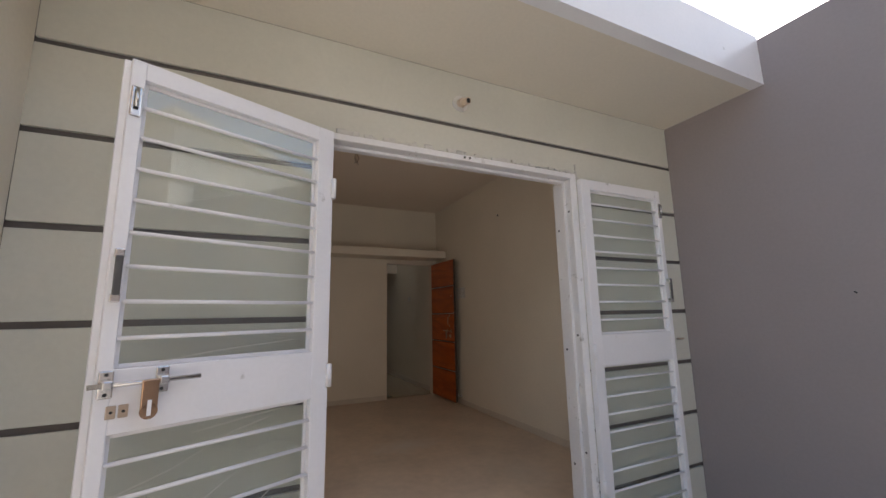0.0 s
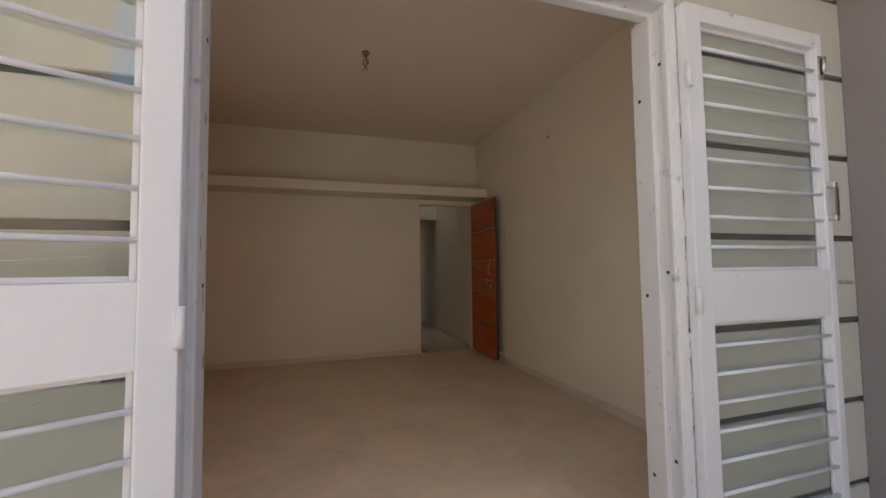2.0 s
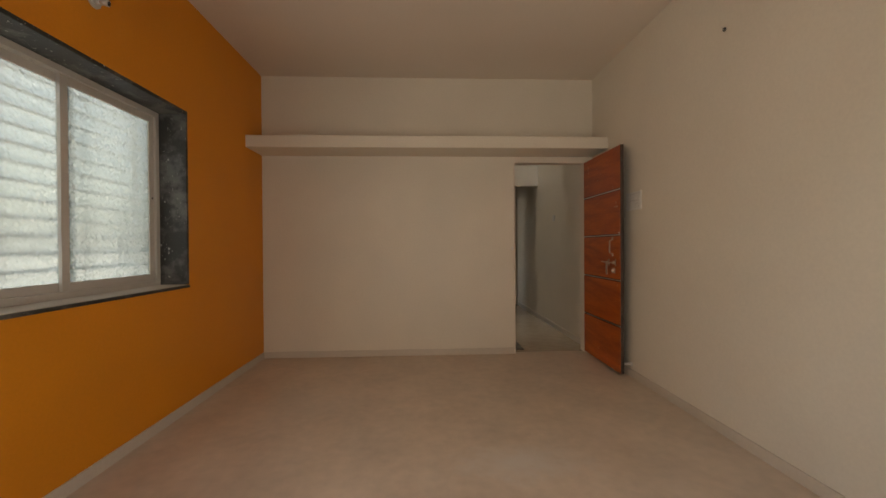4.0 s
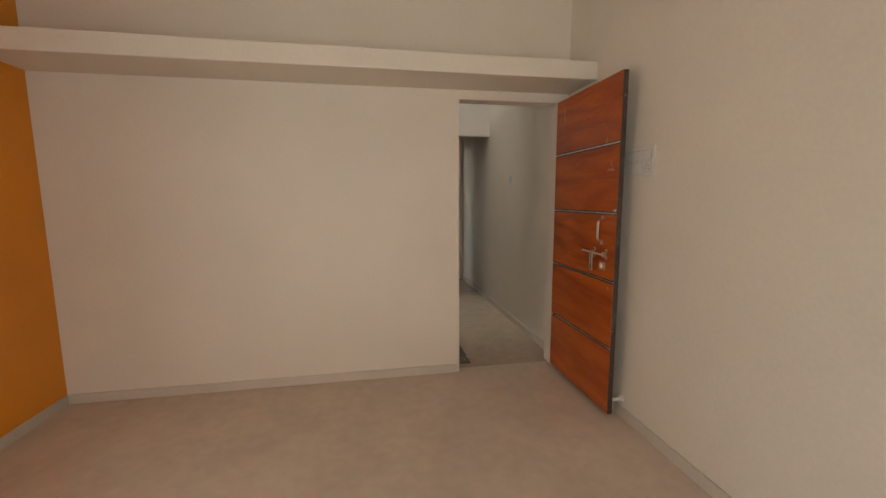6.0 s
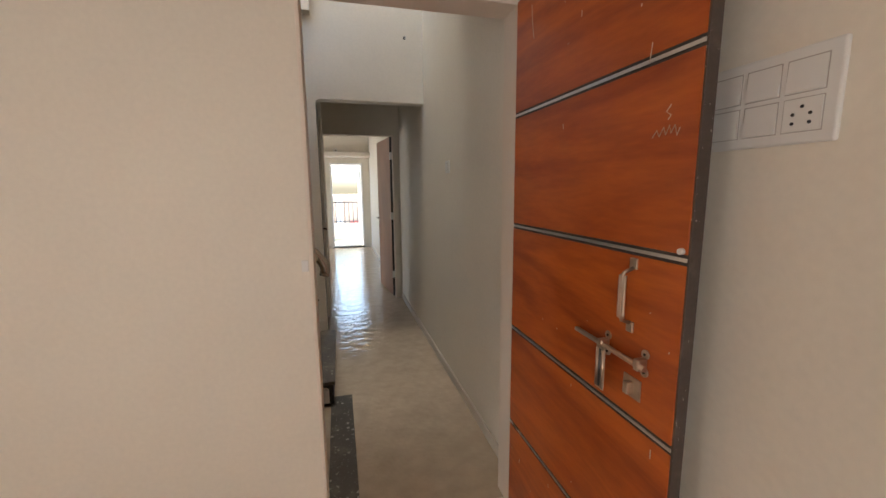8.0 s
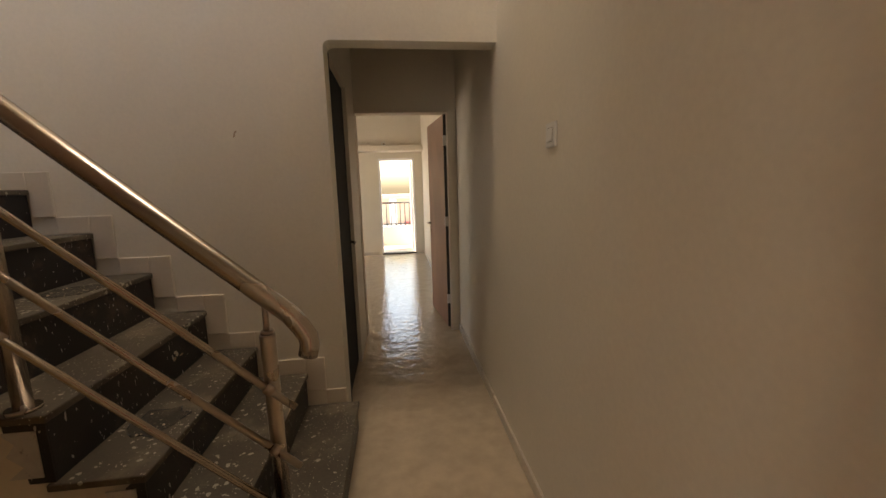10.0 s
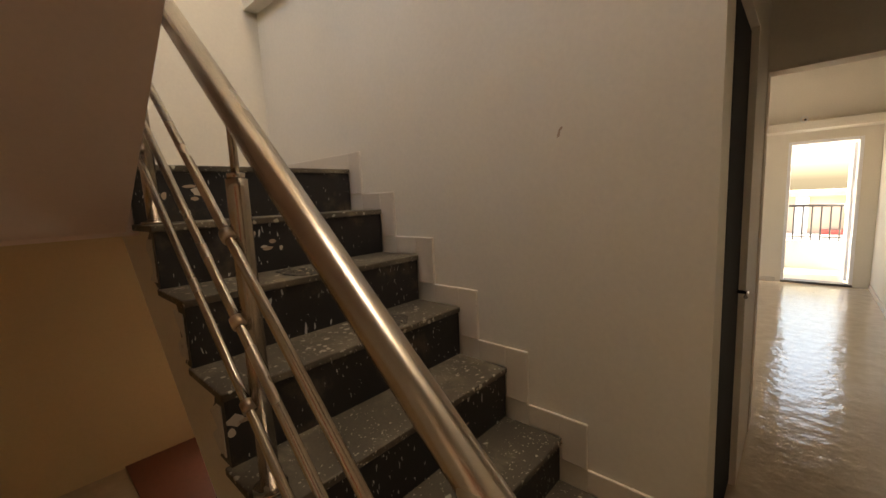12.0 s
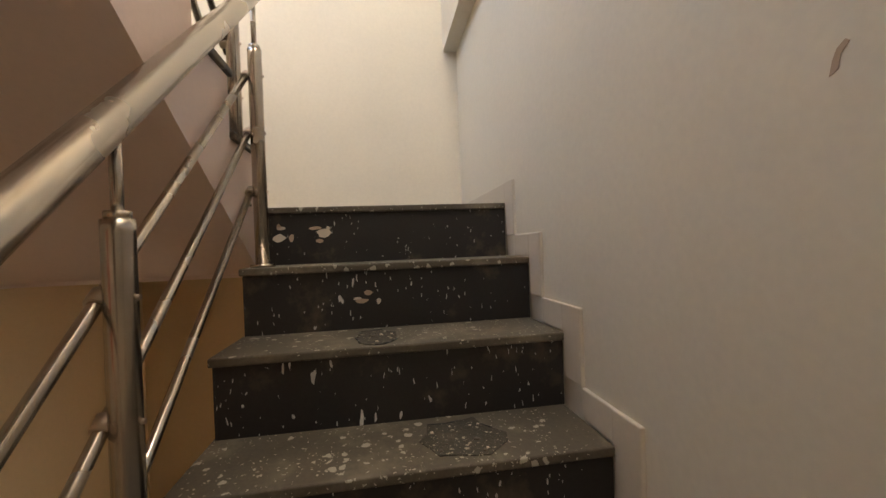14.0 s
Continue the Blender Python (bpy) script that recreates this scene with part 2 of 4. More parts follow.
smear(M_FLOOR, (-0.45, -2.1), (0.42, 0.22), (0.66, 0.60, 0.54), 0.8)
smear(M_FLOOR, (0.15, -3.1), (0.25, 0.4), (0.62, 0.55, 0.48), 0.45)
smear(M_FLOOR, (-1.9, -1.2), (0.5, 0.35), (0.60, 0.52, 0.44), 0.4)
M_TEAK = two_tone("teak_laminate", (0.27, 0.044, 0.005), (0.50, 0.112, 0.012), 0.34, 1.3, (1.0, 0.8, 5.0), low=0.32, high=0.66, bump=0.02, distort=1.4)
M_EDGE = splattered("worn_dark_door_edge", (0.060, 0.042, 0.032), (0.12, 0.095, 0.07), (0.42, 0.38, 0.32), 0.6, 45, (1, 1, 0.5), 0.17, 0.2)
M_BROWN = two_tone("brown_laminate", (0.22, 0.098, 0.058), (0.33, 0.155, 0.095), 0.3, 3.0, (1, 1, 0.35), bump=0.02)
M_RISER = splattered("black_granite_riser", (0.017, 0.014, 0.013), (0.075, 0.055, 0.038), (0.55, 0.53, 0.50), 0.42, 36, (1, 1, 0.30), 0.22, 0.22)
M_TREAD = splattered("dusty_granite_tread", (0.088, 0.070, 0.048), (0.165, 0.135, 0.095), (0.40, 0.36, 0.29), 0.55, 34, (1, 1, 1), 0.32, 0.4)
M_LINING = splattered("rough_black_stone_lining", (0.036, 0.034, 0.031), (0.15, 0.145, 0.135), (0.42, 0.40, 0.37), 0.55, 34, (1, 1, 0.6), 0.2, 0.42, bump=0.35)
M_PANE = pane_glass("clear_glass", (0.975, 0.99, 0.98), 0.085)
# pale colour for the glint along the film's creases
M_CREASE = material("crease_glint", (0.62, 0.60, 0.54), 0.3, vary=0.1, bump=0.0)
M_FILM = pane_glass("clear_plastic_film", (0.98, 0.985, 0.975), 0.05)
M_FROST = frosted_glass("obscure_glass")
M_CHROME = material("chrome_steel", (0.72, 0.70, 0.68), 0.22, 1.0, vary=0.05, bump=0.02)
M_COPPER = material("coppery_brass", (0.52, 0.33, 0.21), 0.25, 1.0, vary=0.06, bump=0.02)
M_DULL = material("dark_dull_steel", (0.16, 0.16, 0.16), 0.35, 1.0, vary=0.1)
M_OLDSTEEL = material("dusty_steel", (0.52, 0.42, 0.33), 0.4, 1.0, vary=0.2, bump=0.05)
M_BARE = material("bare_grey_steel", (0.34, 0.33, 0.31), 0.55, vary=0.3, fine=90, bump=0.1)
M_DARK = material("dark_rubber", (0.02, 0.02, 0.02), 0.6, vary=0.1)
M_ALU = material("aluminium_inlay", (0.75, 0.74, 0.72), 0.3, 1.0, vary=0.05)
M_PLASTIC = material("white_switch_plastic", (0.68, 0.66, 0.62), 0.3, vary=0.03, bump=0.0)
M_CERAMIC = material("cream_ceramic", (0.62, 0.50, 0.38), 0.3, vary=0.06)
M_ROUGHPLASTER = material("chipped_plaster", (0.60, 0.58, 0.54), 0.9, vary=0.15, fine=40, bump=0.5, stain=(0.22, 0.19, 0.17), stain_amount=0.05, stain_scale=25)
M_SOFFIT = material("dusky_pink_soffit_paint", (0.80, 0.63, 0.55), 0.65, vary=0.05, scale=1.5, bump=0.08)
M_OCHRE = material("ochre_wall", (0.60, 0.44, 0.25), 0.55, vary=0.06, scale=1.5, bump=0.08)
M_REDFLOOR = material("dark_red_surface", (0.16, 0.05, 0.03), 0.5, vary=0.2, bump=0.05)
M_PALEGREEN = material("pale_green_paint", (0.50, 0.55, 0.47), 0.6, vary=0.06, bump=0.08)
M_TAN = material("tan_render", (0.45, 0.33, 0.24), 0.8, vary=0.1, bump=0.1)
M_FAR = material("far_white_render", (0.70, 0.68, 0.64), 0.8, vary=0.06, bump=0.1)
M_FARGLASS = material("far_window_glass", (0.05, 0.06, 0.07), 0.15, vary=0.1)
M_REDPAINT = material("faded_red_paint", (0.38, 0.06, 0.045), 0.6, vary=0.12, bump=0.05)
M_IRON = material("dark_iron_paint", (0.03, 0.028, 0.027), 0.45, vary=0.1)


# ---- building helpers ----
def finish(name, bm, mat, parent=None, label=""):
    me = bpy.data.meshes.new(name)
    bmesh.ops.recalc_face_normals(bm, faces=bm.faces)
    bm.to_mesh(me)
    bm.free()
    me.materials.append(mat)
    ob = new(name, me)
    if parent is not None:
        ob.parent = parent
    if label:
        ob["label"] = label
    return ob


def part(name, bm, mat, parent, label=""):
    return finish(name, bm, mat, parent, label)


def empty(name, m=None):
    ob = new(name)
    ob.empty_display_size = 0.05
    if m is not None:
        ob.matrix_basis = m
    return ob


def block(x0, x1, y0, y1, z0, z1, bevel=0.0, segments=2, bm=None):
    """A box given by its bounds, with rounded edges where asked, added to bm if given."""
    own = bmesh.new()
    bmesh.ops.create_cube(own, size=1, matrix=Matrix.LocRotScale(((x0 + x1) / 2, (y0 + y1) / 2, (z0 + z1) / 2), None, (x1 - x0, y1 - y0, z1 - z0)))
    if bevel:
        bmesh.ops.bevel(own, geom=list(own.edges), offset=bevel, segments=segments, affect="EDGES", profile=0.5)
    if bm is None:
        return own
    me = bpy.data.meshes.new("tmp")
    own.to_mesh(me)
    own.free()
    bm.from_mesh(me)
    bpy.data.meshes.remove(me)
    return bm


def cells(xs, ys, zs, solid):
    """A solid of box cells with faces only on its outside: walls with openings in one mesh."""
    bm = bmesh.new()
    made = {}

    def vert(i, j, k):
        if (i, j, k) not in made:
            made[(i, j, k)] = bm.verts.new((xs[i], ys[j], zs[k]))
        return made[(i, j, k)]

    nx, ny, nz = len(xs) - 1, len(ys) - 1, len(zs) - 1

    def full(i, j, k):
        return 0 <= i < nx and 0 <= j < ny and 0 <= k < nz and solid((xs[i] + xs[i + 1]) / 2, (ys[j] + ys[j + 1]) / 2, (zs[k] + zs[k + 1]) / 2)

    for i in range(nx):
        for j in range(ny):
            for k in range(nz):
                if not full(i, j, k):
                    continue
                for d, quad in (((-1, 0, 0), ((0, 0, 0), (0, 0, 1), (0, 1, 1), (0, 1, 0))), ((1, 0, 0), ((1, 0, 0), (1, 1, 0), (1, 1, 1), (1, 0, 1))),
                                ((0, -1, 0), ((0, 0, 0), (1, 0, 0), (1, 0, 1), (0, 0, 1))), ((0, 1, 0), ((0, 1, 0), (0, 1, 1), (1, 1, 1), (1, 1, 0))),
                                ((0, 0, -1), ((0, 0, 0), (0, 1, 0), (1, 1, 0), (1, 0, 0))), ((0, 0, 1), ((0, 0, 1), (1, 0, 1), (1, 1, 1), (0, 1, 1)))):
                    if not full(i + d[0], j + d[1], k + d[2]):
                        bm.faces.new([vert(i + a, j + b, k + c) for a, b, c in quad])
    return bm


def wall(name, x0, x1, y0, y1, z0, z1, mat, holes=(), label=""):
    """A wall with thickness; holes are boxes (x0, x1, y0, y1, z0, z1) cut right through."""
    xs = sorted({x0, x1, *[v for h in holes for v in h[0:2] if x0 < v < x1]})
    ys = sorted({y0, y1, *[v for h in holes for v in h[2:4] if y0 < v < y1]})
    zs = sorted({z0, z1, *[v for h in holes for v in h[4:6] if z0 < v < z1]})
    bm = cells(xs, ys, zs, lambda x, y, z: not any(h[0] < x < h[1] and h[2] < y < h[3] and h[4] < z < h[5] for h in holes))
    ob = finish(name, bm, mat)
    return tagged(ob, label, name.split("_")[0], kind="structure")


def tube(points, r, sides=14, bm=None, caps=True):
    """A round bar along a line of points, mitred at the bends."""
    bm = bm or bmesh.new()
    pts = [Vector(p) for p in points]
    rings = []
    side = None
    for i, p in enumerate(pts):
        a = (p - pts[i - 1]).normalized() if i else (pts[1] - p).normalized()
        b = (pts[i + 1] - p).normalized() if i < len(pts) - 1 else a
        d = (a + b).normalized()
        if side is None:
            side = d.orthogonal().normalized()
        side = (side - d * side.dot(d)).normalized()
        up = d.cross(side)
        rings.append([bm.verts.new(p + (side * math.cos(2 * math.pi * s / sides) + up * math.sin(2 * math.pi * s / sides)) * r) for s in range(sides)])
    for r0, r1 in zip(rings, rings[1:]):
        for s in range(sides):
            f = bm.faces.new((r0[s], r0[(s + 1) % sides], r1[(s + 1) % sides], r1[s]))
            f.smooth = True
    if caps:
        bm.faces.new(list(reversed(rings[0])))
        bm.faces.new(rings[-1])
    return bm


def prism(outline, axis, a, b, bm=None):
    """A plate: an outline of (u, v) pushed from a to b along x or y."""
    bm = bm or bmesh.new()

    def at(u, v, w):
        return (w, u, v) if axis == "x" else (u, w, v) if axis == "y" else (u, v, w)

    lo = [bm.verts.new(at(u, v, a)) for u, v in outline]
    hi = [bm.verts.new(at(u, v, b)) for u, v in outline]
    bm.faces.new(lo)
    bm.faces.new(list(reversed(hi)))
    for i in range(len(outline)):
        j = (i + 1) % len(outline)
        bm.faces.new((lo[i], hi[i], hi[j], lo[j]))
    return bm


# ---- measures of the house ----
H = 2.93            # ceiling
XL, XR = -2.635, 0.855
YF = -4.294         # street front
YS = 2.045          # wall beside the stair
YD = 3.50           # wall of the bedroom door
YB = 8.20           # balcony wall
TOP = 5.7

# ---- structure ----
ground = finish("ground", block(-60, 60, -80, 60, -0.35, -0.15), M_GROUND)
tagged(ground, "plain grey paved ground around the house", "ground", kind="structure")
floor = finish("floor_living", block(XL - 0.02, XR + 0.02, YF, 0.06, -0.12, 0.0), M_FLOOR)
tagged(floor, "dusty beige floor tiles of the living room", "floor", kind="structure")
floor = finish("floor_passage", block(XL - 0.04, XR + 0.02, 0.06, YB + 0.15, -0.12, 0.0), M_GLOSSY)
tagged(floor, "polished pale beige floor tiles", "floor", kind="structure")
wall("wall_front", -2.9, 1.005, YF + 0.015, -4.165, -0.15, H, M_GROOVE, [(-1.61, -0.21, -5, 0, 0, 2.015)], "street front wall with dark grey grooves")
wall("wall_front_inside", -2.9, 1.005, -4.165, -4.07, -0.1, H, M_CREAM, [(-1.70, -0.13, -5, 0, 0, 2.13)], "cream painted inner face of the street wall")
wall("wall_left", -2.9, XL, -4.07, 0.0, 0, H, M_ORANGE, [(-5, 0, -2.75, -1.29, 0.875, 2.123)], "bright orange painted side wall of the living room")
wall("wall_right", XR, 1.005, -4.07, YB, 0, TOP, M_CREAM, (), "long plain cream painted wall of living room and passage")
wall("wall_back", -2.9, XR, 0.0, 0.12, 0, TOP, M_CREAM, [(0.0, 0.779, -1, 1, -1, 2.05), (-2.3, -0.3, -1, 1, 3.4, 5.0)], "cream wall with the inner doorway")
# the low hole is assumed, cut for the under-stair fill lamp
wall("wall_below_landing", -2.81, -2.66, 0.12, YS, 0, 1.365, M_OCHRE, [(-5, 0, 1.74, 1.98, 0.1, 0.40)], "ochre wall below the landing")
wall("wall_below_flight", -2.655, -0.6, 0.12, 0.1235, 0.013, 1.36, M_OCHRE, (), "thin ochre facing on the wall below the upper flight")
wall("wall_stair_end", -2.81, -2.66, 0.12, YS, 1.365, TOP, M_CREAM, (), "pale wall at the end of the stair landing")
wall("wall_stair", -2.81, -0.035, YS, YS + 0.12, 0, TOP, M_CREAM, (), "cream wall beside the stair flight")
wall("wall_passage", -0.155, -0.035, YS + 0.12, YD, 0, H, M_CREAM, [(-1, 1, 2.21, 2.95, -1, 2.1)], "cream passage wall with a dark doorway")
wall("wall_bedroom", -2.81, XR, YD, YD + 0.12, 0, H, M_CREAM, [(-0.04, 0.785, 0, 9, -1, 2.03)], "cream wall with the bedroom doorway")
# this opening is made up to hold the bedroom fill lamp
wall("wall_bedroom_left", -2.81, -2.66, YD + 0.12, YB, 0, H, M_CREAM, [(-5, 0, 5.2, 6.8, 0.9, 2.1)], "plain cream bedroom wall")
wall("wall_balcony", -2.81, 1.005, YB, YB + 0.15, 0, H, M_CREAM, [(-0.04, 0.69, 0, 9, 0.03, 1.98)], "cream wall with the balcony doorway")
wall("ceiling_living", -2.9, 1.005, -4.205, 0.06, H, H + 0.12, M_CEIL, (), "plain white ceiling")
wall("wall_store_end", -2.81, -2.66, YS + 0.12, YD, 0, H, M_CREAM, (), "plain end wall of the store room")
wall("ceiling_passage", -2.81, XR, YS + 0.12, YD, H, H + 0.12, M_CEIL, (), "plain white passage ceiling")
wall("ceiling_bedroom", -2.81, 1.005, YD, YB + 0.15, H, H + 0.12, M_CEIL, (), "plain white bedroom ceiling")
wall("landing_upper", -0.048, XR, 0.12, 1.05, H, H + 0.12, M_CEIL, (), "upper landing slab above the passage")
# the hole only seats the added fill lamp
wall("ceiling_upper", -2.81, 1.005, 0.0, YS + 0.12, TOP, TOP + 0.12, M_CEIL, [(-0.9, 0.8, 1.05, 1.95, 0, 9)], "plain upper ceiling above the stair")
# unseen slab added to block direct sun at that hole
wall("skylight_hood", -1.0, 0.9, 1.0, 2.0, TOP + 0.12, TOP + 0.22, M_CEIL, (), "added unseen slab that keeps the sun out of the ceiling opening")
wall("wall_upper", -0.035, XR, YS, YS + 0.12, H, TOP, M_CREAM, (), "plain upper storey wall")
# beam over the passage, with the wall's rounded corner
arch = [(-0.035, H), (XR, H), (XR, 2.105), (0.015, 2.108), (-0.01, 2.105), (-0.026, 2.096), (-0.033, 2.08), (-0.035, 2.06)]
tagged(finish("beam", prism(arch, "y", YS, YS + 0.12), M_CREAM), "cream plastered beam with one rounded corner", "beam", kind="structure")
wall("ledge", -2.66, -0.04, 1.957, YS, 2.73, 3.05, M_CREAM, (), "cream plastered ledge along the stair wall")

# porch
wall("wall_grey", 0.633, 0.783, -9.5, YF, -0.15, 2.72, M_GREY, (), "tall grey painted boundary wall")
wall("wall_porch_left", -2.686, -2.536, -5.3, YF, -0.15, 3.4, M_CREAM, (), "pale side wall of the porch")
wall("porch_soffit", -2.536, 0.633, -4.82, YF, 2.45, 2.60, M_CREAM, (), "cream painted slab over the porch")
wall("porch_fascia", -2.536, 0.633, -4.885, -4.82, 2.45, 2.74, M_WHITE, (), "white painted slab edge")
wall("wall_front_upper", -2.9, 1.005, YF + 0.015, -4.07, H, 4.6, M_FACADE, (), "upper storey front wall")
wall("floor_porch", -2.536, 0.633, -6.6, YF, -0.15, -0.02, M_GROUND, (), "paved porch floor")

# floor patches
wall("floor_under_stair", -2.66, -0.05, 1.015, YS, 0.0, 0.012, M_REDFLOOR, (), "dark red floor below the stair")
tagged(finish("threshold", block(0.0, 0.135, 0.13, 1.15, 0.0, 0.014, 0.004), M_TREAD), "black granite threshold strip flecked with paint", "threshold", kind="structure")


def skirting(name, x0, x1, y0, y1, h=0.066):
    tagged(finish(name, block(x0, x1, y0, y1, 0.0, h, 0.003), M_SKIRT), "pale tile skirting along the wall", "baseboard", kind="structure")


skirting("baseboard_back", XL + 0.012, -0.006, -0.012, 0.0)
skirting("baseboard_left", XL, XL + 0.012, -4.07, -0.012)
skirting("baseboard_right", XR - 0.012, XR, -4.07, YS + 0.1)
skirting("baseboard_passage", XR - 0.012, XR, YS + 0.12, YD - 0.002)
skirting("baseboard_front", -0.19, XR - 0.012, -4.07, -4.058)
skirting("baseboard_bedroom", XR - 0.012, XR, YD + 0.125, YB - 0.002)
skirting("baseboard_balcony", -2.60, -0.10, YB - 0.012, YB)
skirting("baseboard_corner", -0.035, -0.025, YS + 0.12, 2.19, 0.08)

# the painted bands of the street front stand proud of the dark grooves
GROOVES = (0.332, 0.629, 0.924, 1.230, 1.538, 1.852, 2.166)
front = bpy.data.objects["wall_front"]
levels = [-0.15, *GROOVES, 2.45]
for lo, hi in zip(levels, levels[1:]):
    z0, z1 = lo + (0.011 if lo > 0 else 0), hi - (0.011 if hi < 2.44 else 0)
    if z1 <= 2.01:
        for xa, xb in ((-2.536, -1.61), (-0.21, 0.633)):
            part("band", block(xa, xb, YF, YF + 0.015, z0, z1, 0.003), M_FACADE, front)
    elif z0 < 2.015:
        bm = cells([-2.536, -1.61, -0.21, 0.633], [YF, YF + 0.015], [z0, 2.015, z1], lambda x, y, z: not (-1.61 < x < -0.21 and z < 2.015))
        part("band", bm, M_FACADE, front)
    else:
        part("band", block(-2.536, 0.633, YF, YF + 0.015, z0, z1, 0.003), M_FACADE, front)


# ---- street door: steel frame and two glazed leaves ----
def street_frame():
    ob = empty("door_frame")
    tagged(ob, "white enamelled steel door frame with bolt holes and chipped plaster", "door frame")
    for side, xa, xb in ((0, -1.61, -1.598), (1, -0.245, -0.21)):
        part("jamb", block(xa, xb, -4.302, -4.165, 0.0, 2.015, 0.004), M_JAMB, ob)
        inner = xb if side == 0 else xa
        for ya, yb, d in ((-4.300, -4.282, 0.008), (-4.246, -4.165, 0.018)):
            x0, x1 = (inner - 0.002, inner + d) if side == 0 else (inner - d, inner + 0.002)
            part("stop", block(x0, x1, ya, yb, 0.0, 1.985, 0.004), M_JAMB, ob)
        dz = 0.0 if side == 0 else -0.065
        for z, y, d in ((1.10 + dz, -4.195, 0.018), (1.178 + dz, -4.265, 0.0), (0.45, -4.195, 0.018), (0.52, -4.265, 0.0), (1.70, -4.195, 0.018), (1.80, -4.265, 0.0)):
            xx = inner + (d if side == 0 else -d)
            part("bolt_hole", tube([(xx - 0.001, y, z), (xx + 0.001, y, z)], 0.0062, 10), M_DARK, ob, "dark round bolt hole")
    part("head", block(-1.598, -0.245, -4.302, -4.205, 1.985, 2.015, 0.004), M_JAMB, ob)
    part("head_stop", block(-1.590, -0.253, -4.246, -4.207, 1.972, 1.987, 0.004), M_WHITE, ob)
    for x in (-0.93, -0.90):
        part("bolt_hole", tube([(x, -4.3035, 2.002), (x, -4.301, 2.002)], 0.006, 10), M_DARK, ob, "dark round bolt hole")
    # paint worn off the hinge jamb down to grey steel
    rnd = random.Random(21)
    for z, y, hh, ww in ((1.52, -4.272, 0.028, 0.008), (1.44, -4.270, 0.055, 0.007), (1.37, -4.274, 0.03, 0.009), (1.29, -4.268, 0.075, 0.003), (1.27, -4.276, 0.05, 0.005),
                         (1.155, -4.277, 0.025, 0.009), (1.11, -4.270, 0.03, 0.004), (1.06, -4.262, 0.02, 0.004), (0.62, -4.272, 0.04, 0.005), (0.33, -4.27, 0.06, 0.006)):
        pts = [(y + math.cos(a * 0.7) * ww * rnd.uniform(0.4, 1.2), z + math.sin(a * 0.7) * hh * rnd.uniform(0.6, 1.1)) for a in range(9)]
        part("worn_patch", prism(pts, "x", -1.5985, -1.5974), M_BARE, ob, "bare grey steel where paint has worn off")
    for z, y, hh in ((1.50, -4.20, 0.02), (1.36, -4.215, 0.012), (1.20, -4.22, 0.018), (1.06, -4.19, 0.035), (0.92, -4.18, 0.02)):
        pts = [(y + math.cos(a * 0.7) * 0.004 * rnd.uniform(0.4, 1.3), z + math.sin(a * 0.7) * hh * rnd.uniform(0.5, 1.1)) for a in range(9)]
        part("worn_patch", prism(pts, "x", -1.5805, -1.5794), M_BARE, ob, "bare grey steel where paint has worn off")
    # chipped plaster bead along the head and the right side
    rnd = random.Random(4)
    for k in range(34):
        x = -1.60 + k * 0.041 + rnd.uniform(-0.01, 0.01)
        w, hgt = rnd.uniform(0.018, 0.05), rnd.uniform(0.008, 0.026)
        bm = block(x, x + w, YF - 0.009, YF + 0.003, 2.012, 2.012 + hgt, 0.004, 1)
        for v in bm.verts:
            v.co += Vector((rnd.uniform(-1, 1), rnd.uniform(-0.6, 0.6), rnd.uniform(-1, 1))) * 0.003
        part("plaster_chip", bm, M_ROUGHPLASTER, ob, "rough chipped plaster")
    for k in range(30):
        z = 0.1 + k * 0.067 + rnd.uniform(-0.02, 0.02)
        bm = block(-0.212, -0.212 + rnd.uniform(0.008, 0.018), YF - 0.008, YF + 0.003, z, z + rnd.uniform(0.02, 0.06), 0.003, 1)
        part("plaster_chip", bm, M_ROUGHPLASTER, ob, "rough chipped plaster")
    return ob


street_frame()


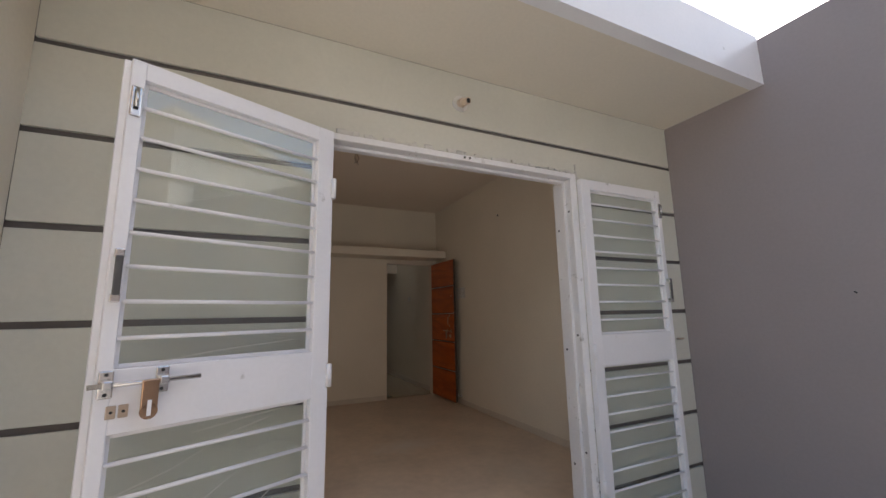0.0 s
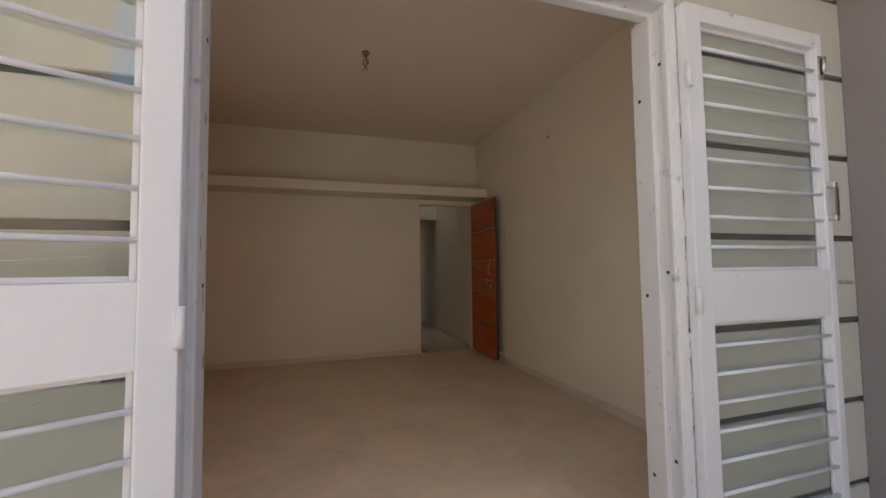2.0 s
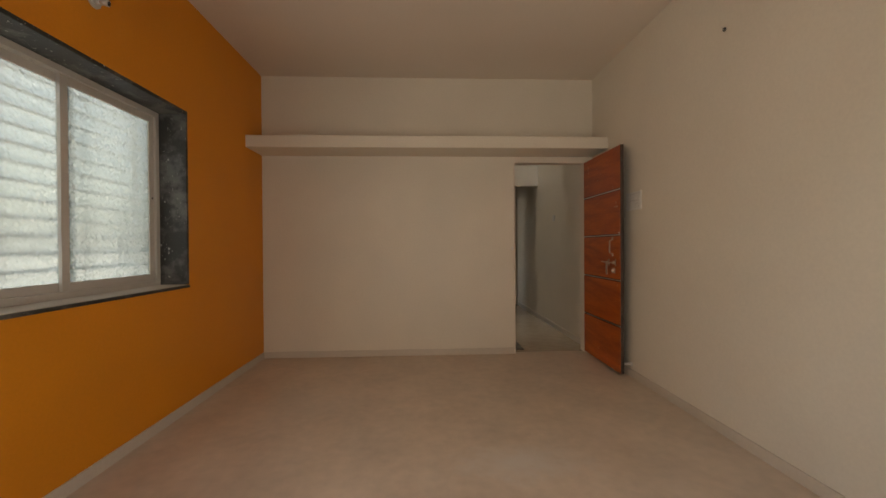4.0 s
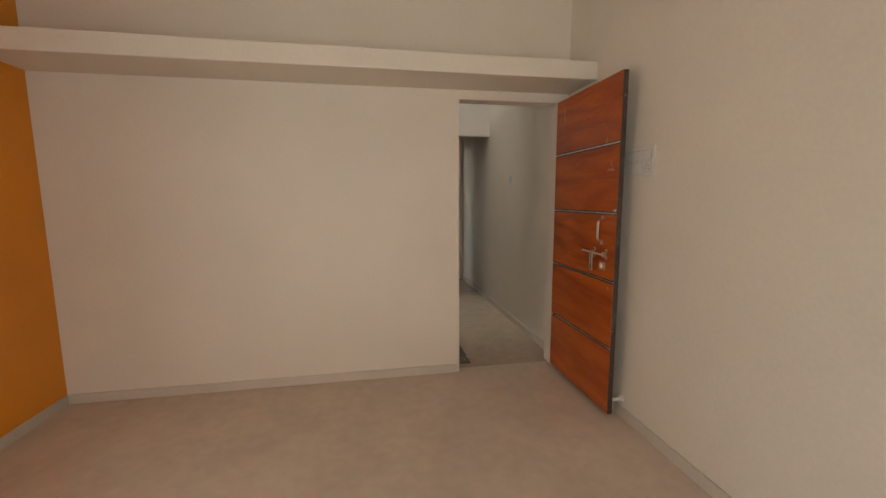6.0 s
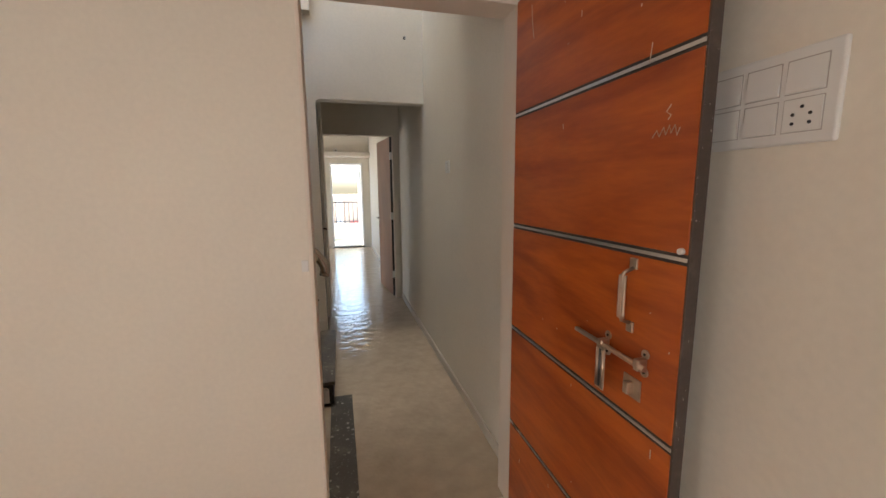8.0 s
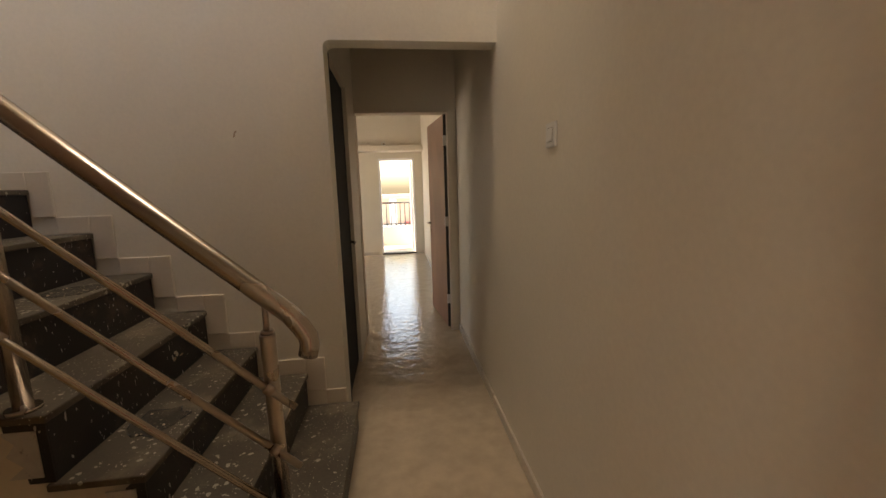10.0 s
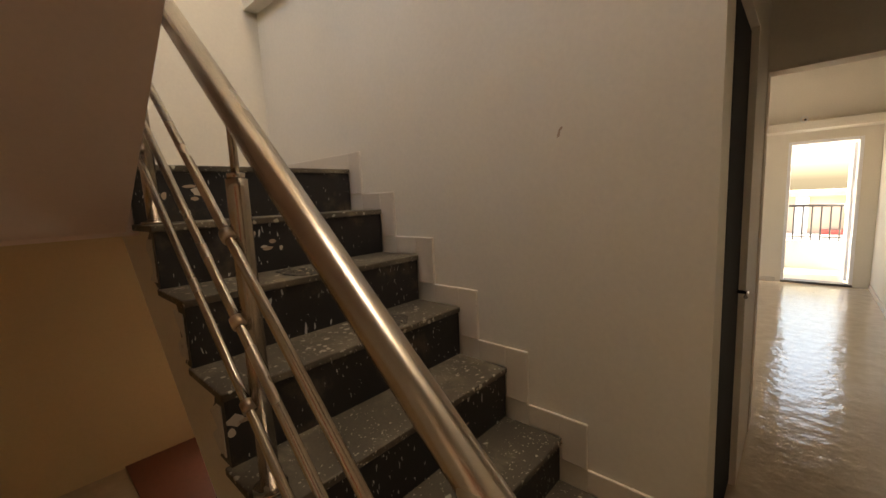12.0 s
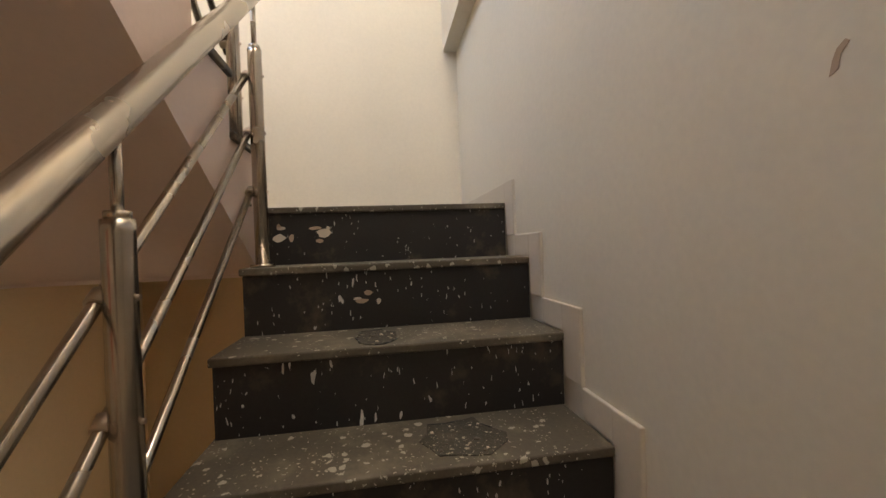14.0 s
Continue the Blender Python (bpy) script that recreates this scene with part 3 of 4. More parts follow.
def glazed_leaf(m, side, label):
    """A leaf seen from the street: u runs from the hinge, the front face looks to -y. side: +1 hinge on the left."""
    ob = empty("glazed_door", m @ Matrix.Translation((0, 0, 0.037)) @ Matrix.Diagonal((0.947, 1, 0.949, 1)))
    tagged(ob, label, "door", "leaves of the street door")
    W, T = 0.694, 0.034

    def bx(u0, u1, v0, v1, z0, z1, bev=0.003):
        a, b = (u0, u1) if side > 0 else (-u1, -u0)
        return block(a, b, v0, v1, z0, z1, bev)

    for u0, u1 in ((0.0, 0.071), (0.657, W)):
        part("stile", bx(u0, u1, -T, 0, 0.03, 2.049, 0.004), M_WHITE, ob)
    for z0, z1 in ((0.03, 0.135), (0.965, 1.136), (1.99, 2.049)):
        part("rail", bx(0.069, 0.659, -T + 0.001, -0.001, z0, z1, 0.003), M_WHITE, ob)
    part("edge_strip", bx(W - 0.004, W + 0.016, -0.012, 0.004, 0.03, 2.049, 0.002), M_WHITE, ob)
    for z0, z1 in ((0.135, 0.965), (1.136, 1.99)):
        for u0, u1, a, b in ((0.071, 0.083, z0, z1), (0.645, 0.657, z0, z1), (0.083, 0.645, z0, z0 + 0.012), (0.083, 0.645, z1 - 0.012, z1)):
            part("glazing_bead", bx(u0, u1, -0.012, -0.003, a, b, 0.002), M_WHITE, ob)
        g = part("pane", bx(0.072, 0.656, -0.009, -0.005, z0 + 0.001, z1 - 0.001, 0), M_PANE, ob, "clear glass pane")
        g.visible_shadow = False
    # crumpled protective film left on the glass
    for z0, z1, seed in ((0.15, 0.95, 3), (1.14, 1.30, 7)) if side < 0 else ():
        rf = random.Random(seed)
        lines = [(rf.uniform(-0.2, 0.9), rf.uniform(0.10, 0.45), rf.uniform(0.002, 0.005), rf.uniform(0.006, 0.016)) for _ in range(9)]
        bm, nu, nz = bmesh.new(), 60, max(8, int((z1 - z0) * 60))
        rows = []
        for b in range(nz + 1):
            row = []
            for a in range(nu + 1):
                u, zz = 0.095 + 0.55 * a / nu, z0 + (z1 - z0) * b / nz
                d = 0.0
                for c, k, amp, wid in lines:
                    q = (zz - z0) / 0.8 - c - k * (u - 0.095) / 0.55
                    d += amp * math.exp(-(q * 0.8 / wid) ** 2)
                row.append(bm.verts.new((u if side > 0 else -u, -0.0095 - d, zz)))
            rows.append(row)
        for r0, r1 in zip(rows, rows[1:]):
            for a in range(nu):
                bm.faces.new((r0[a], r0[a + 1], r1[a + 1], r1[a])).smooth = True
        fm = part("film", bm, M_FILM, ob, "crumpled clear protective film")
        fm.visible_shadow = False
    # thin pale bars paint the streaks of reflected sky on the creases
    for pts in (((0.64, 0.80), (0.50, 0.835), (0.33, 0.905), (0.20, 0.93)), ((0.62, 0.62), (0.45, 0.70), (0.25, 0.815)), ((0.60, 0.46), (0.42, 0.55), (0.20, 0.69)),
                ((0.56, 0.30), (0.40, 0.42), (0.24, 0.56)), ((0.45, 0.925), (0.30, 0.94), (0.12, 0.952)), ((0.55, 1.145), (0.40, 1.165), (0.14, 1.185))) if side < 0 else ():
        part("film_glint", tube([(-u, -0.013, z) for u, z in pts], 0.0013, 6), M_CREASE, ob, "pale bar painting the glint on a film crease")
    for z in (1.905, 1.809, 1.711, 1.615, 1.518, 1.420, 1.320, 1.218, 0.889, 0.796, 0.703, 0.610, 0.513, 0.411, 0.311, 0.212):
        a, b = (0.070, 0.658) if side > 0 else (-0.658, -0.070)
        part("bar", tube([(a, -0.022, z), (b, -0.022, z)], 0.0062, 10), M_WHITE, ob)
    for z in (0.3, 1.0, 1.75):
        u = 0.0
        part("hinge", tube([(u, -T - 0.004, z), (u, -T - 0.004, z + 0.085)], 0.011, 10), M_WHITE, ob)
    s = side
    if side < 0:
        # sliding bolt with hanging hasp
        bolt = part("sliding_bolt", tube([(-0.712, -T - 0.022, 1.098), (-0.452, -T - 0.022, 1.098)], 0.0065, 12), M_CHROME, ob, "chrome sliding bolt")
        for u in (-0.672, -0.545):
            part("bracket", block(u - 0.016, u + 0.016, -T - 0.004, -T + 0.001, 1.062, 1.134, 0.003), M_CHROME, bolt)
            part("strap", block(u - 0.012, u + 0.012, -T - 0.031, -T - 0.003, 1.086, 1.110, 0.004), M_CHROME, bolt)
            for dz in (-0.026, 0.026):
                part("screw", tube([(u, -T - 0.006, 1.098 + dz), (u, -T - 0.003, 1.098 + dz)], 0.005, 8), M_DARK, bolt)
        hasp = part("hasp", block(-0.598, -0.558, -T - 0.038, -T - 0.030, 1.026, 1.105, 0.003), M_COPPER, ob, "coppery hanging hasp")
        part("hasp_end", tube([(-0.578, -T - 0.038, 1.020), (-0.578, -T - 0.030, 1.020)], 0.021, 18), M_COPPER, hasp)
        part("slot", block(-0.583, -0.573, -T - 0.0395, -T - 0.037, 1.008, 1.050, 0.001), M_WHITE, hasp)
        for u in (-0.655, -0.628):
            pl = part("plate", block(u - 0.011, u + 0.011, -T - 0.004, -T + 0.001, 1.008, 1.042, 0.002), M_OLDSTEEL, ob)
            part("screw", tube([(u, -T - 0.006, 1.025), (u, -T - 0.003, 1.025)], 0.004, 8), M_DARK, pl)
    else:
        part("staple", tube([(0.705, -T - 0.004, 1.087), (0.735, -T - 0.02, 1.087), (0.76, -T - 0.01, 1.087)], 0.006, 8), M_OLDSTEEL, ob, "dull steel staple")
    # pull handle
    u = 0.676 * s
    hd = part("handle", block(u - 0.009, u + 0.009, -T - 0.028, -T - 0.021, 1.335, 1.445, 0.003), M_DULL, ob, "flat chrome pull handle")
    for z in (1.328, 1.452):
        part("foot", block(u - 0.011, u + 0.011, -T - 0.026, -T + 0.001, z - 0.012, z + 0.012, 0.003), M_CHROME, hd)
    # small tower bolt at the head
    tb = part("tower_bolt", block(u - 0.014, u + 0.014, -T - 0.005, -T + 0.001, 1.864, 1.960, 0.004), M_CHROME, ob, "small chrome tower bolt")
    part("bolt", tube([(u, -T - 0.012, 1.89), (u, -T - 0.012, 1.95)], 0.006, 10), M_CHROME, tb)
    part("recess", block(u - 0.006, u + 0.006, -T - 0.0065, -T - 0.004, 1.885, 1.945, 0.002), M_DARK, tb)
    return ob


# the left leaf stands half open; its hinge edge is at the left jamb
left_leaf = glazed_leaf(pose(-1.586, -4.345, 0, 0, 0, 22.3), -1, "white steel door leaf glazed behind bars, half open")
right_leaf = glazed_leaf(pose(-0.205, -4.298, 0), 1, "white steel door leaf glazed behind bars, folded back on the wall")


def lamp_holder(name, m, mat, label):
    """A wall lamp holder with no bulb: round rose, slanted collar and open socket."""
    ob = empty(name, m)
    tagged(ob, label, "lamp holder")
    part("rose", tube([(0, 0, 0), (0, -0.006, 0)], 0.042, 20), M_PLASTIC, ob)
    part("collar", tube([(0, -0.005, 0), (0.004, -0.032, -0.004)], 0.022, 16), mat, ob)
    part("socket", tube([(0.004, -0.031, -0.004), (0.012, -0.066, -0.012)], 0.0165, 16, caps=True), mat, ob)
    part("socket_mouth", tube([(0.012, -0.0655, -0.012), (0.0125, -0.068, -0.0125)], 0.012, 14), M_DARK, ob)
    return ob


lamp_holder("lamp_holder", pose(-0.944, YF, 2.287), M_CERAMIC, "bare cream bulb holder on the street front")
lamp_holder("lamp_holder", pose(XL, -2.075, 2.43, 0, 0, 90), M_PLASTIC, "bare white bulb holder on the orange wall")

# ---- living room ----
shelf = finish("loft_shelf", block(XL, XR, -0.38, 0.0, 2.103, 2.218, 0.006), M_CREAM)
tagged(shelf, "long cream plastered loft slab along the wall", "shelf")


M_ALUWHITE = material("white_aluminium", (0.62, 0.58, 0.53), 0.4, vary=0.05, bump=0.02)
M_OLDPLASTIC = material("grey_switch_gap", (0.40, 0.37, 0.33), 0.6, vary=0.1)


def side_window():
    ob = empty("window_1")
    tagged(ob, "sliding aluminium window with obscure glass in a black stone reveal", "window", kind="structure")
    y0, y1, z0, z1 = -2.75, -1.29, 0.875, 2.123
    xi, xo = XL + 0.004, -2.88
    t = 0.022
    part("lining", block(xo, xi, y1 - t, y1, z0 + t, z1 - t, 0.003), M_LINING, ob, "rough black stone lining")
    part("lining", block(xo, xi, y0, y0 + t, z0 + t, z1 - t, 0.003), M_LINING, ob, "rough black stone lining")
    part("lining", block(xo, xi, y0, y1, z1 - t, z1, 0.003), M_LINING, ob, "rough black stone lining")
    part("sill", block(xo, xi + 0.006, y0, y1, z0, z0 + t - 0.004, 0.003), M_LINING, ob, "rough black stone sill")
    part("sill_dust", block(xo, xi - 0.006, y0 + t, y1 - t, z0 + t - 0.004, z0 + t, 0.001), M_SKIRT, ob, "pale dust and cement on the sill")
    a0, a1, b0, b1 = y0 + t, y1 - t, z0 + t, z1 - t
    f = 0.035
    for q in ((a0, a0 + f, b0, b1), (a1 - f, a1, b0, b1), (a0 + f, a1 - f, b0, b0 + f), (a0 + f, a1 - f, b1 - f, b1)):
        part("window_frame", block(-2.875, -2.815, q[0], q[1], q[2], q[3], 0.002), M_ALUWHITE, ob)
    mid = (a0 + a1) / 2
    for n, (ya, yb, xx) in enumerate(((a0 + f, mid + 0.03, -2.862), (mid - 0.03, a1 - f, -2.84))):
        sash = empty("sash")
        sash.parent = ob
        s = 0.045
        for q in ((ya, ya + s, b0 + f, b1 - f), (yb - s, yb, b0 + f, b1 - f), (ya + s, yb - s, b0 + f, b0 + f + s), (ya + s, yb - s, b1 - f - s, b1 - f)):
            part("sash_bar", block(xx - 0.010, xx + 0.010, q[0], q[1], q[2], q[3], 0.002), M_ALUWHITE, sash)
        g = part("pane", block(xx - 0.002, xx + 0.002, ya + s - 0.003, yb - s + 0.003, b0 + f + s - 0.003, b1 - f - s + 0.003), M_FROST, sash, "obscure patterned glass")
        g.visible_shadow = False
        part("screw", tube([(xx + 0.010, yb - 0.02, 1.5), (xx + 0.013, yb - 0.02, 1.5)], 0.006, 8), M_DARK, sash)
    for k in range(14):
        z = b0 + 0.06 + k * 0.088
        part("grille_bar", tube([(-2.90, a0, z), (-2.90, a1, z)], 0.008, 8), M_OLDPLASTIC, ob)
    for y in (-1.42, -1.9, -2.35):
        part("grille_upright", block(-2.915, -2.905, y - 0.018, y + 0.018, b0, b1), M_OLDPLASTIC, ob)
    return ob


side_window()


def fan_hook():
    ob = empty("ceiling_hook")
    tagged(ob, "steel fan hook with loose wires below the ceiling", "hook")
    x, y = -0.955, -2.06
    part("box", tube([(x, y, H), (x, y, H - 0.02)], 0.032, 16), M_OLDSTEEL, ob)
    pts = [(x, y, H - 0.018), (x, y, H - 0.06)] + [(x + 0.022 * math.sin(a), y, H - 0.085 + 0.025 * math.cos(a)) for a in [0.4 + k * 0.45 for k in range(11)]]
    part("hook", tube(pts, 0.005, 8), M_OLDSTEEL, ob)
    for dx, c in ((0.008, M_DARK), (-0.010, M_IRON), (0.0, M_OLDSTEEL)):
        part("wire", tube([(x + dx, y + 0.01, H - 0.018), (x + dx * 2.2, y + 0.018, H - 0.09), (x + dx * 0.6, y + 0.012, H - 0.12), (x + dx * 2.4, y + 0.02, H - 0.145)], 0.0022, 6), c, ob)
    return ob


fan_hook()


def wire_point(name, m, label):
    ob = empty(name, m)
    tagged(ob, label, "wire outlet")
    part("sleeve", tube([(0, 0.002, 0), (0, -0.006, 0)], 0.012, 12), M_DARK, ob)
    part("wire", tube([(0, -0.004, 0), (0.006, -0.02, -0.008), (0.012, -0.03, 0.012)], 0.0022, 6), M_PLASTIC, ob)
    return ob


wire_point("wire_outlet", pose(XR, -1.888, 2.443, 0, 0, -90), "small wire outlet high on the cream wall")
wire_point("wire_outlet", pose(0.70, YS, 2.62, 0, 0, 0), "small wire outlet on the beam")


def switch_plate(name, m, cols, rows, w, h, socket, label):
    """A plate with rockers; a socket with holes takes the last place if asked. It faces -y."""
    ob = empty(name, m)
    tagged(ob, label, "switch")
    part("plate", block(-w / 2, w / 2, -0.010, 0.001, -h / 2, h / 2, 0.004), M_PLASTIC, ob)
    cw, ch = (w - 0.03) / cols, (h - 0.03) / rows
    for i in range(cols):
        for j in range(rows):
            x, z = -w / 2 + 0.015 + (i + 0.5) * cw, -h / 2 + 0.015 + (j + 0.5) * ch
            a, b = cw * 0.42, ch * 0.42
            part("gap", block(x - a - 0.0015, x + a + 0.0015, -0.0108, -0.009, z - b - 0.0015, z + b + 0.0015), M_OLDPLASTIC, ob)
            if socket and i == cols - 1 and j == 0:
                s = part("socket", block(x - a, x + a, -0.0125, -0.0095, z - b, z + b, 0.001), M_PLASTIC, ob)
                for dx, dz in ((0, 0.5), (-0.45, 0.05), (0.45, 0.05), (-0.45, -0.5), (0.45, -0.5)):
                    part("socket_hole", tube([(x + dx * a, -0.0135, z + dz * b), (x + dx * a, -0.012, z + dz * b)], 0.003, 8), M_DARK, s)
            else:
                bm = block(x - a, x + a, -0.015, -0.0095, z - b, z + b, 0.001)
                for v in bm.verts:
                    if v.co.y < -0.013 and v.co.z > z:
                        v.co.y += 0.004
                part("rocker", bm, M_PLASTIC, ob)
    return ob


switch_plate("switch_board", pose(XR, -0.855, 1.533, 0, 0, -90), 3, 2, 0.235, 0.155, True, "white six-way switch board beside the open door")
switch_plate("light_switch", pose(XR, 1.27, 1.533, 0, 0, -90), 1, 1, 0.085, 0.085, False, "small white light switch on the passage wall")


def inner_door():
    ob = empty("door_1")
    tagged(ob, "open teak-veneered flush door with four metal inlay strips", "door", kind="structure")
    x0, x1, y0, y1 = 0.748, 0.780, -0.822, -0.034
    part("core", block(x0 + 0.003, x1, y0, y1, 0.03, 2.03, 0.002), M_EDGE, ob, "worn dark door edge with paint specks")
    lines = (0.44, 0.842, 1.245, 1.646)
    levels = [0.03, *lines, 2.03]
    for a, b in zip(levels, levels[1:]):
        part("veneer_panel", block(x0, x0 + 0.004, y0 + 0.004, y1 - 0.002, a + (0.0108 if a > 0.1 else 0), b - (0.0108 if b < 2 else 0), 0.001), M_TEAK, ob)
    for z in lines:
        s = part("inlay", block(x0 + 0.0012, x0 + 0.0032, y0 + 0.003, y1 - 0.002, z - 0.011, z + 0.011), M_IRON, ob, "black inlay with a bright metal line")
        part("metal_line", block(x0 - 0.0004, x0 + 0.002, y0 + 0.003, y1 - 0.002, z - 0.0038, z + 0.0038), M_ALU, s)
    # pull handle
    hy = -0.682
    hd = part("handle", tube([(x0 - 0.002, hy, 1.205), (x0 - 0.026, hy, 1.196), (x0 - 0.030, hy, 1.188), (x0 - 0.030, hy, 1.092), (x0 - 0.026, hy, 1.084), (x0 - 0.002, hy, 1.075)], 0.0045, 8), M_OLDSTEEL, ob, "dusty ribbed steel pull handle")
    for dy in (-0.0075, 0.0075):
        part("rib", tube([(x0 - 0.029, hy + dy, 1.190), (x0 - 0.030, hy + dy, 1.180), (x0 - 0.030, hy + dy, 1.100), (x0 - 0.029, hy + dy, 1.090)], 0.0038, 8), M_OLDSTEEL, hd)
    for z in (1.215, 1.066):
        part("foot", block(x0 - 0.005, x0 + 0.001, hy - 0.011, hy + 0.011, z - 0.013, z + 0.013, 0.002), M_OLDSTEEL, hd)
    # sliding bolt with hasp
    bolt = part("sliding_bolt", tube([(x0 - 0.02, -0.50, 1.0), (x0 - 0.02, -0.755, 0.995)], 0.0065, 10), M_OLDSTEEL, ob, "dusty steel sliding bolt")
    for y in (-0.61, -0.735):
        for dz in (-0.021, 0.021):
            part("bracket", tube([(x0 + 0.001, y, 0.998 + dz), (x0 - 0.0035, y, 0.998 + dz)], 0.011, 12), M_OLDSTEEL, bolt)
            part("screw", tube([(x0 - 0.003, y, 0.998 + dz), (x0 - 0.0048, y, 0.998 + dz)], 0.0035, 8), M_DARK, bolt)
        part("strap", block(x0 - 0.028, x0 - 0.001, y - 0.008, y + 0.008, 0.984, 1.012, 0.004), M_OLDSTEEL, bolt)
    hasp = part("hasp", block(x0 - 0.031, x0 - 0.027, -0.636, -0.604, 0.885, 1.0, 0.0015), M_OLDSTEEL, bolt)
    for dy in (-0.011, 0.0, 0.011):
        part("rib", tube([(x0 - 0.031, -0.62 + dy, 0.893), (x0 - 0.031, -0.62 + dy, 0.99)], 0.0035, 8), M_DULL if dy == 0 else M_OLDSTEEL, hasp)
    st = part("staple", block(x0 - 0.020, x0 + 0.001, -0.706, -0.690, 0.910, 0.940, 0.003), M_OLDSTEEL, ob, "dusty steel staple")
    part("plate", block(x0 - 0.003, x0 + 0.0005, -0.728, -0.672, 0.900, 0.950, 0.001), M_OLDSTEEL, st)
    part("knob", tube([(x0 - 0.009, -0.808, 1.262), (x0 + 0.002, -0.808, 1.262)], 0.0062, 12), M_PLASTIC, ob, "small pale buffer")
    for z in (0.25, 1.0, 1.8):
        part("hinge", tube([(x1 - 0.012, -0.026, z), (x1 - 0.012, -0.026, z + 0.1)], 0.008, 8), M_OLDSTEEL, ob)
    # thin scratches of pale paint
    rnd = random.Random(9)
    for k in range(26):
        y, z = rnd.uniform(-0.80, -0.06), rnd.uniform(0.1, 1.98)
        if any(abs(z - q) < 0.03 for q in lines):
            continue
        d = rnd.uniform(0.004, 0.03) if k % 3 == 0 else rnd.uniform(0.002, 0.006)
        part("paint_fleck", tube([(x0 - 0.0003, y, z), (x0 - 0.0003, y + rnd.uniform(-0.3, 0.3) * d, z + d)], 0.0011, 6), M_CERAMIC, ob)
    # pale scratches and a scribble
    for k, line in enumerate((((-0.148, 1.976), (-0.152, 1.93), (-0.166, 1.869)), ((-0.692, 1.682), (-0.687, 1.645)), ((-0.753, 1.548), (-0.742, 1.535), (-0.754, 1.527), (-0.747, 1.519)),
                              ((-0.709, 1.488), (-0.720, 1.502), (-0.727, 1.488), (-0.738, 1.506), (-0.744, 1.490), (-0.752, 1.508), (-0.757, 1.492), (-0.766, 1.507), (-0.772, 1.486), (-0.778, 1.50)))):
        part("scratch", tube([(x0 - 0.0003, y, z) for y, z in line], 0.0011, 6), M_CERAMIC, ob, "pale scratched mark")
    return ob


inner_door()


def door_casing(name, x0, x1, z1, y, mat, label, depth=0.05):
    ob = empty(name)
    tagged(ob, label, "door frame", kind="structure")
    w = 0.012
    part("jamb", block(x0 - 0.001, x0 + w, y, y + depth, 0.0, z1, 0.002), mat, ob)
    part("jamb", block(x1 - w, x1 + 0.001, y, y + depth, 0.0, z1, 0.002), mat, ob)
    part("head", block(x0 + w, x1 - w, y, y + depth, z1 - w, z1 + 0.001, 0.002), mat, ob)
    return ob


door_casing("door_frame_inner", 0.0, 0.779, 2.05, -0.004, M_CEIL, "white painted frame of the inner doorway", 0.128)
stop = empty("door_stop")
tagged(stop, "white magnetic door stop low on the wall", "door stop")
part("base", tube([(XR, -0.80, 0.11), (XR - 0.012, -0.80, 0.11)], 0.022, 14), M_PLASTIC, stop)
part("arm", tube([(XR - 0.012, -0.80, 0.11), (XR - 0.07, -0.80, 0.11)], 0.012, 12), M_PLASTIC, stop)
latch = empty("latch_plate")
tagged(latch, "small pale strike plate at the doorway", "latch")
part("plate", block(-0.028, -0.006, -0.006, 0.001, 1.105, 1.145, 0.002), M_PLASTIC, latch)

# ---- passage, bedroom and balcony ----
def dark_doorway():
    ob = empty("doorway_2")
    tagged(ob, "near-black panel standing in for the unlit room past the doorway", "door", kind="structure")
    # panel and near jamb coloured as the unlit room behind would look
    part("panel", block(-0.095, -0.06, 2.225, 2.935, 0.02, 2.085, 0.002), M_BLACK, ob)
    for a, b in ((2.205, 2.225), (2.935, 2.955)):
        part("jamb", block(-0.157, -0.033, a, b, 0.0, 2.10, 0.002), M_BLACK if a < 2.5 else M_CREAM, ob)
    part("handle", tube([(-0.058, 2.86, 0.98), (-0.02, 2.86, 0.98), (-0.02, 2.77, 0.98)], 0.008, 10), M_CHROME, ob, "chrome lever handle")
    return ob


dark_doorway()
wall("wall_store", -1.2, -0.155, 2.17, 2.19, 0, H, M_CREAM, (), "plain wall behind the dark panel")


def bedroom_door():
    ob = empty("door_3", pose(0.775, YD + 0.075, 0, 0, 0, 96.5))
    tagged(ob, "open brown flush door with chrome lever handle", "door", kind="structure")
    part("panel", block(0.0, 0.74, -0.004, 0.028, 0.015, 2.015, 0.002), M_BROWN, ob)
    part("edge", block(-0.006, 0.0, -0.004, 0.028, 0.015, 2.015), M_IRON, ob, "dark hinge edge")
    hd = part("handle", tube([(0.69, 0.028, 0.98), (0.69, 0.065, 0.98), (0.59, 0.068, 0.98)], 0.009, 10), M_CHROME, ob, "chrome lever handle")
    part("rose", tube([(0.69, 0.027, 0.98), (0.69, 0.034, 0.98)], 0.026, 14), M_CHROME, hd)
    part("key_rose", tube([(0.69, 0.027, 0.90), (0.69, 0.033, 0.90)], 0.02, 14), M_CHROME, hd)
    for z in (0.25, 1.0, 1.74):
        part("hinge", block(-0.012, -0.006, 0.0, 0.034, z, z + 0.09, 0.002), M_ALU, ob, "bright steel hinge")
    return ob


bedroom_door()
door_casing("door_frame_bedroom", -0.04, 0.785, 2.03, YD - 0.006, M_CEIL, "white painted bedroom door frame", 0.132)
bshelf = finish("loft_shelf", block(-2.66, XR, 7.80, YB, 2.10, 2.20, 0.006), M_CREAM)
tagged(bshelf, "cream plastered loft slab over the balcony door", "shelf")
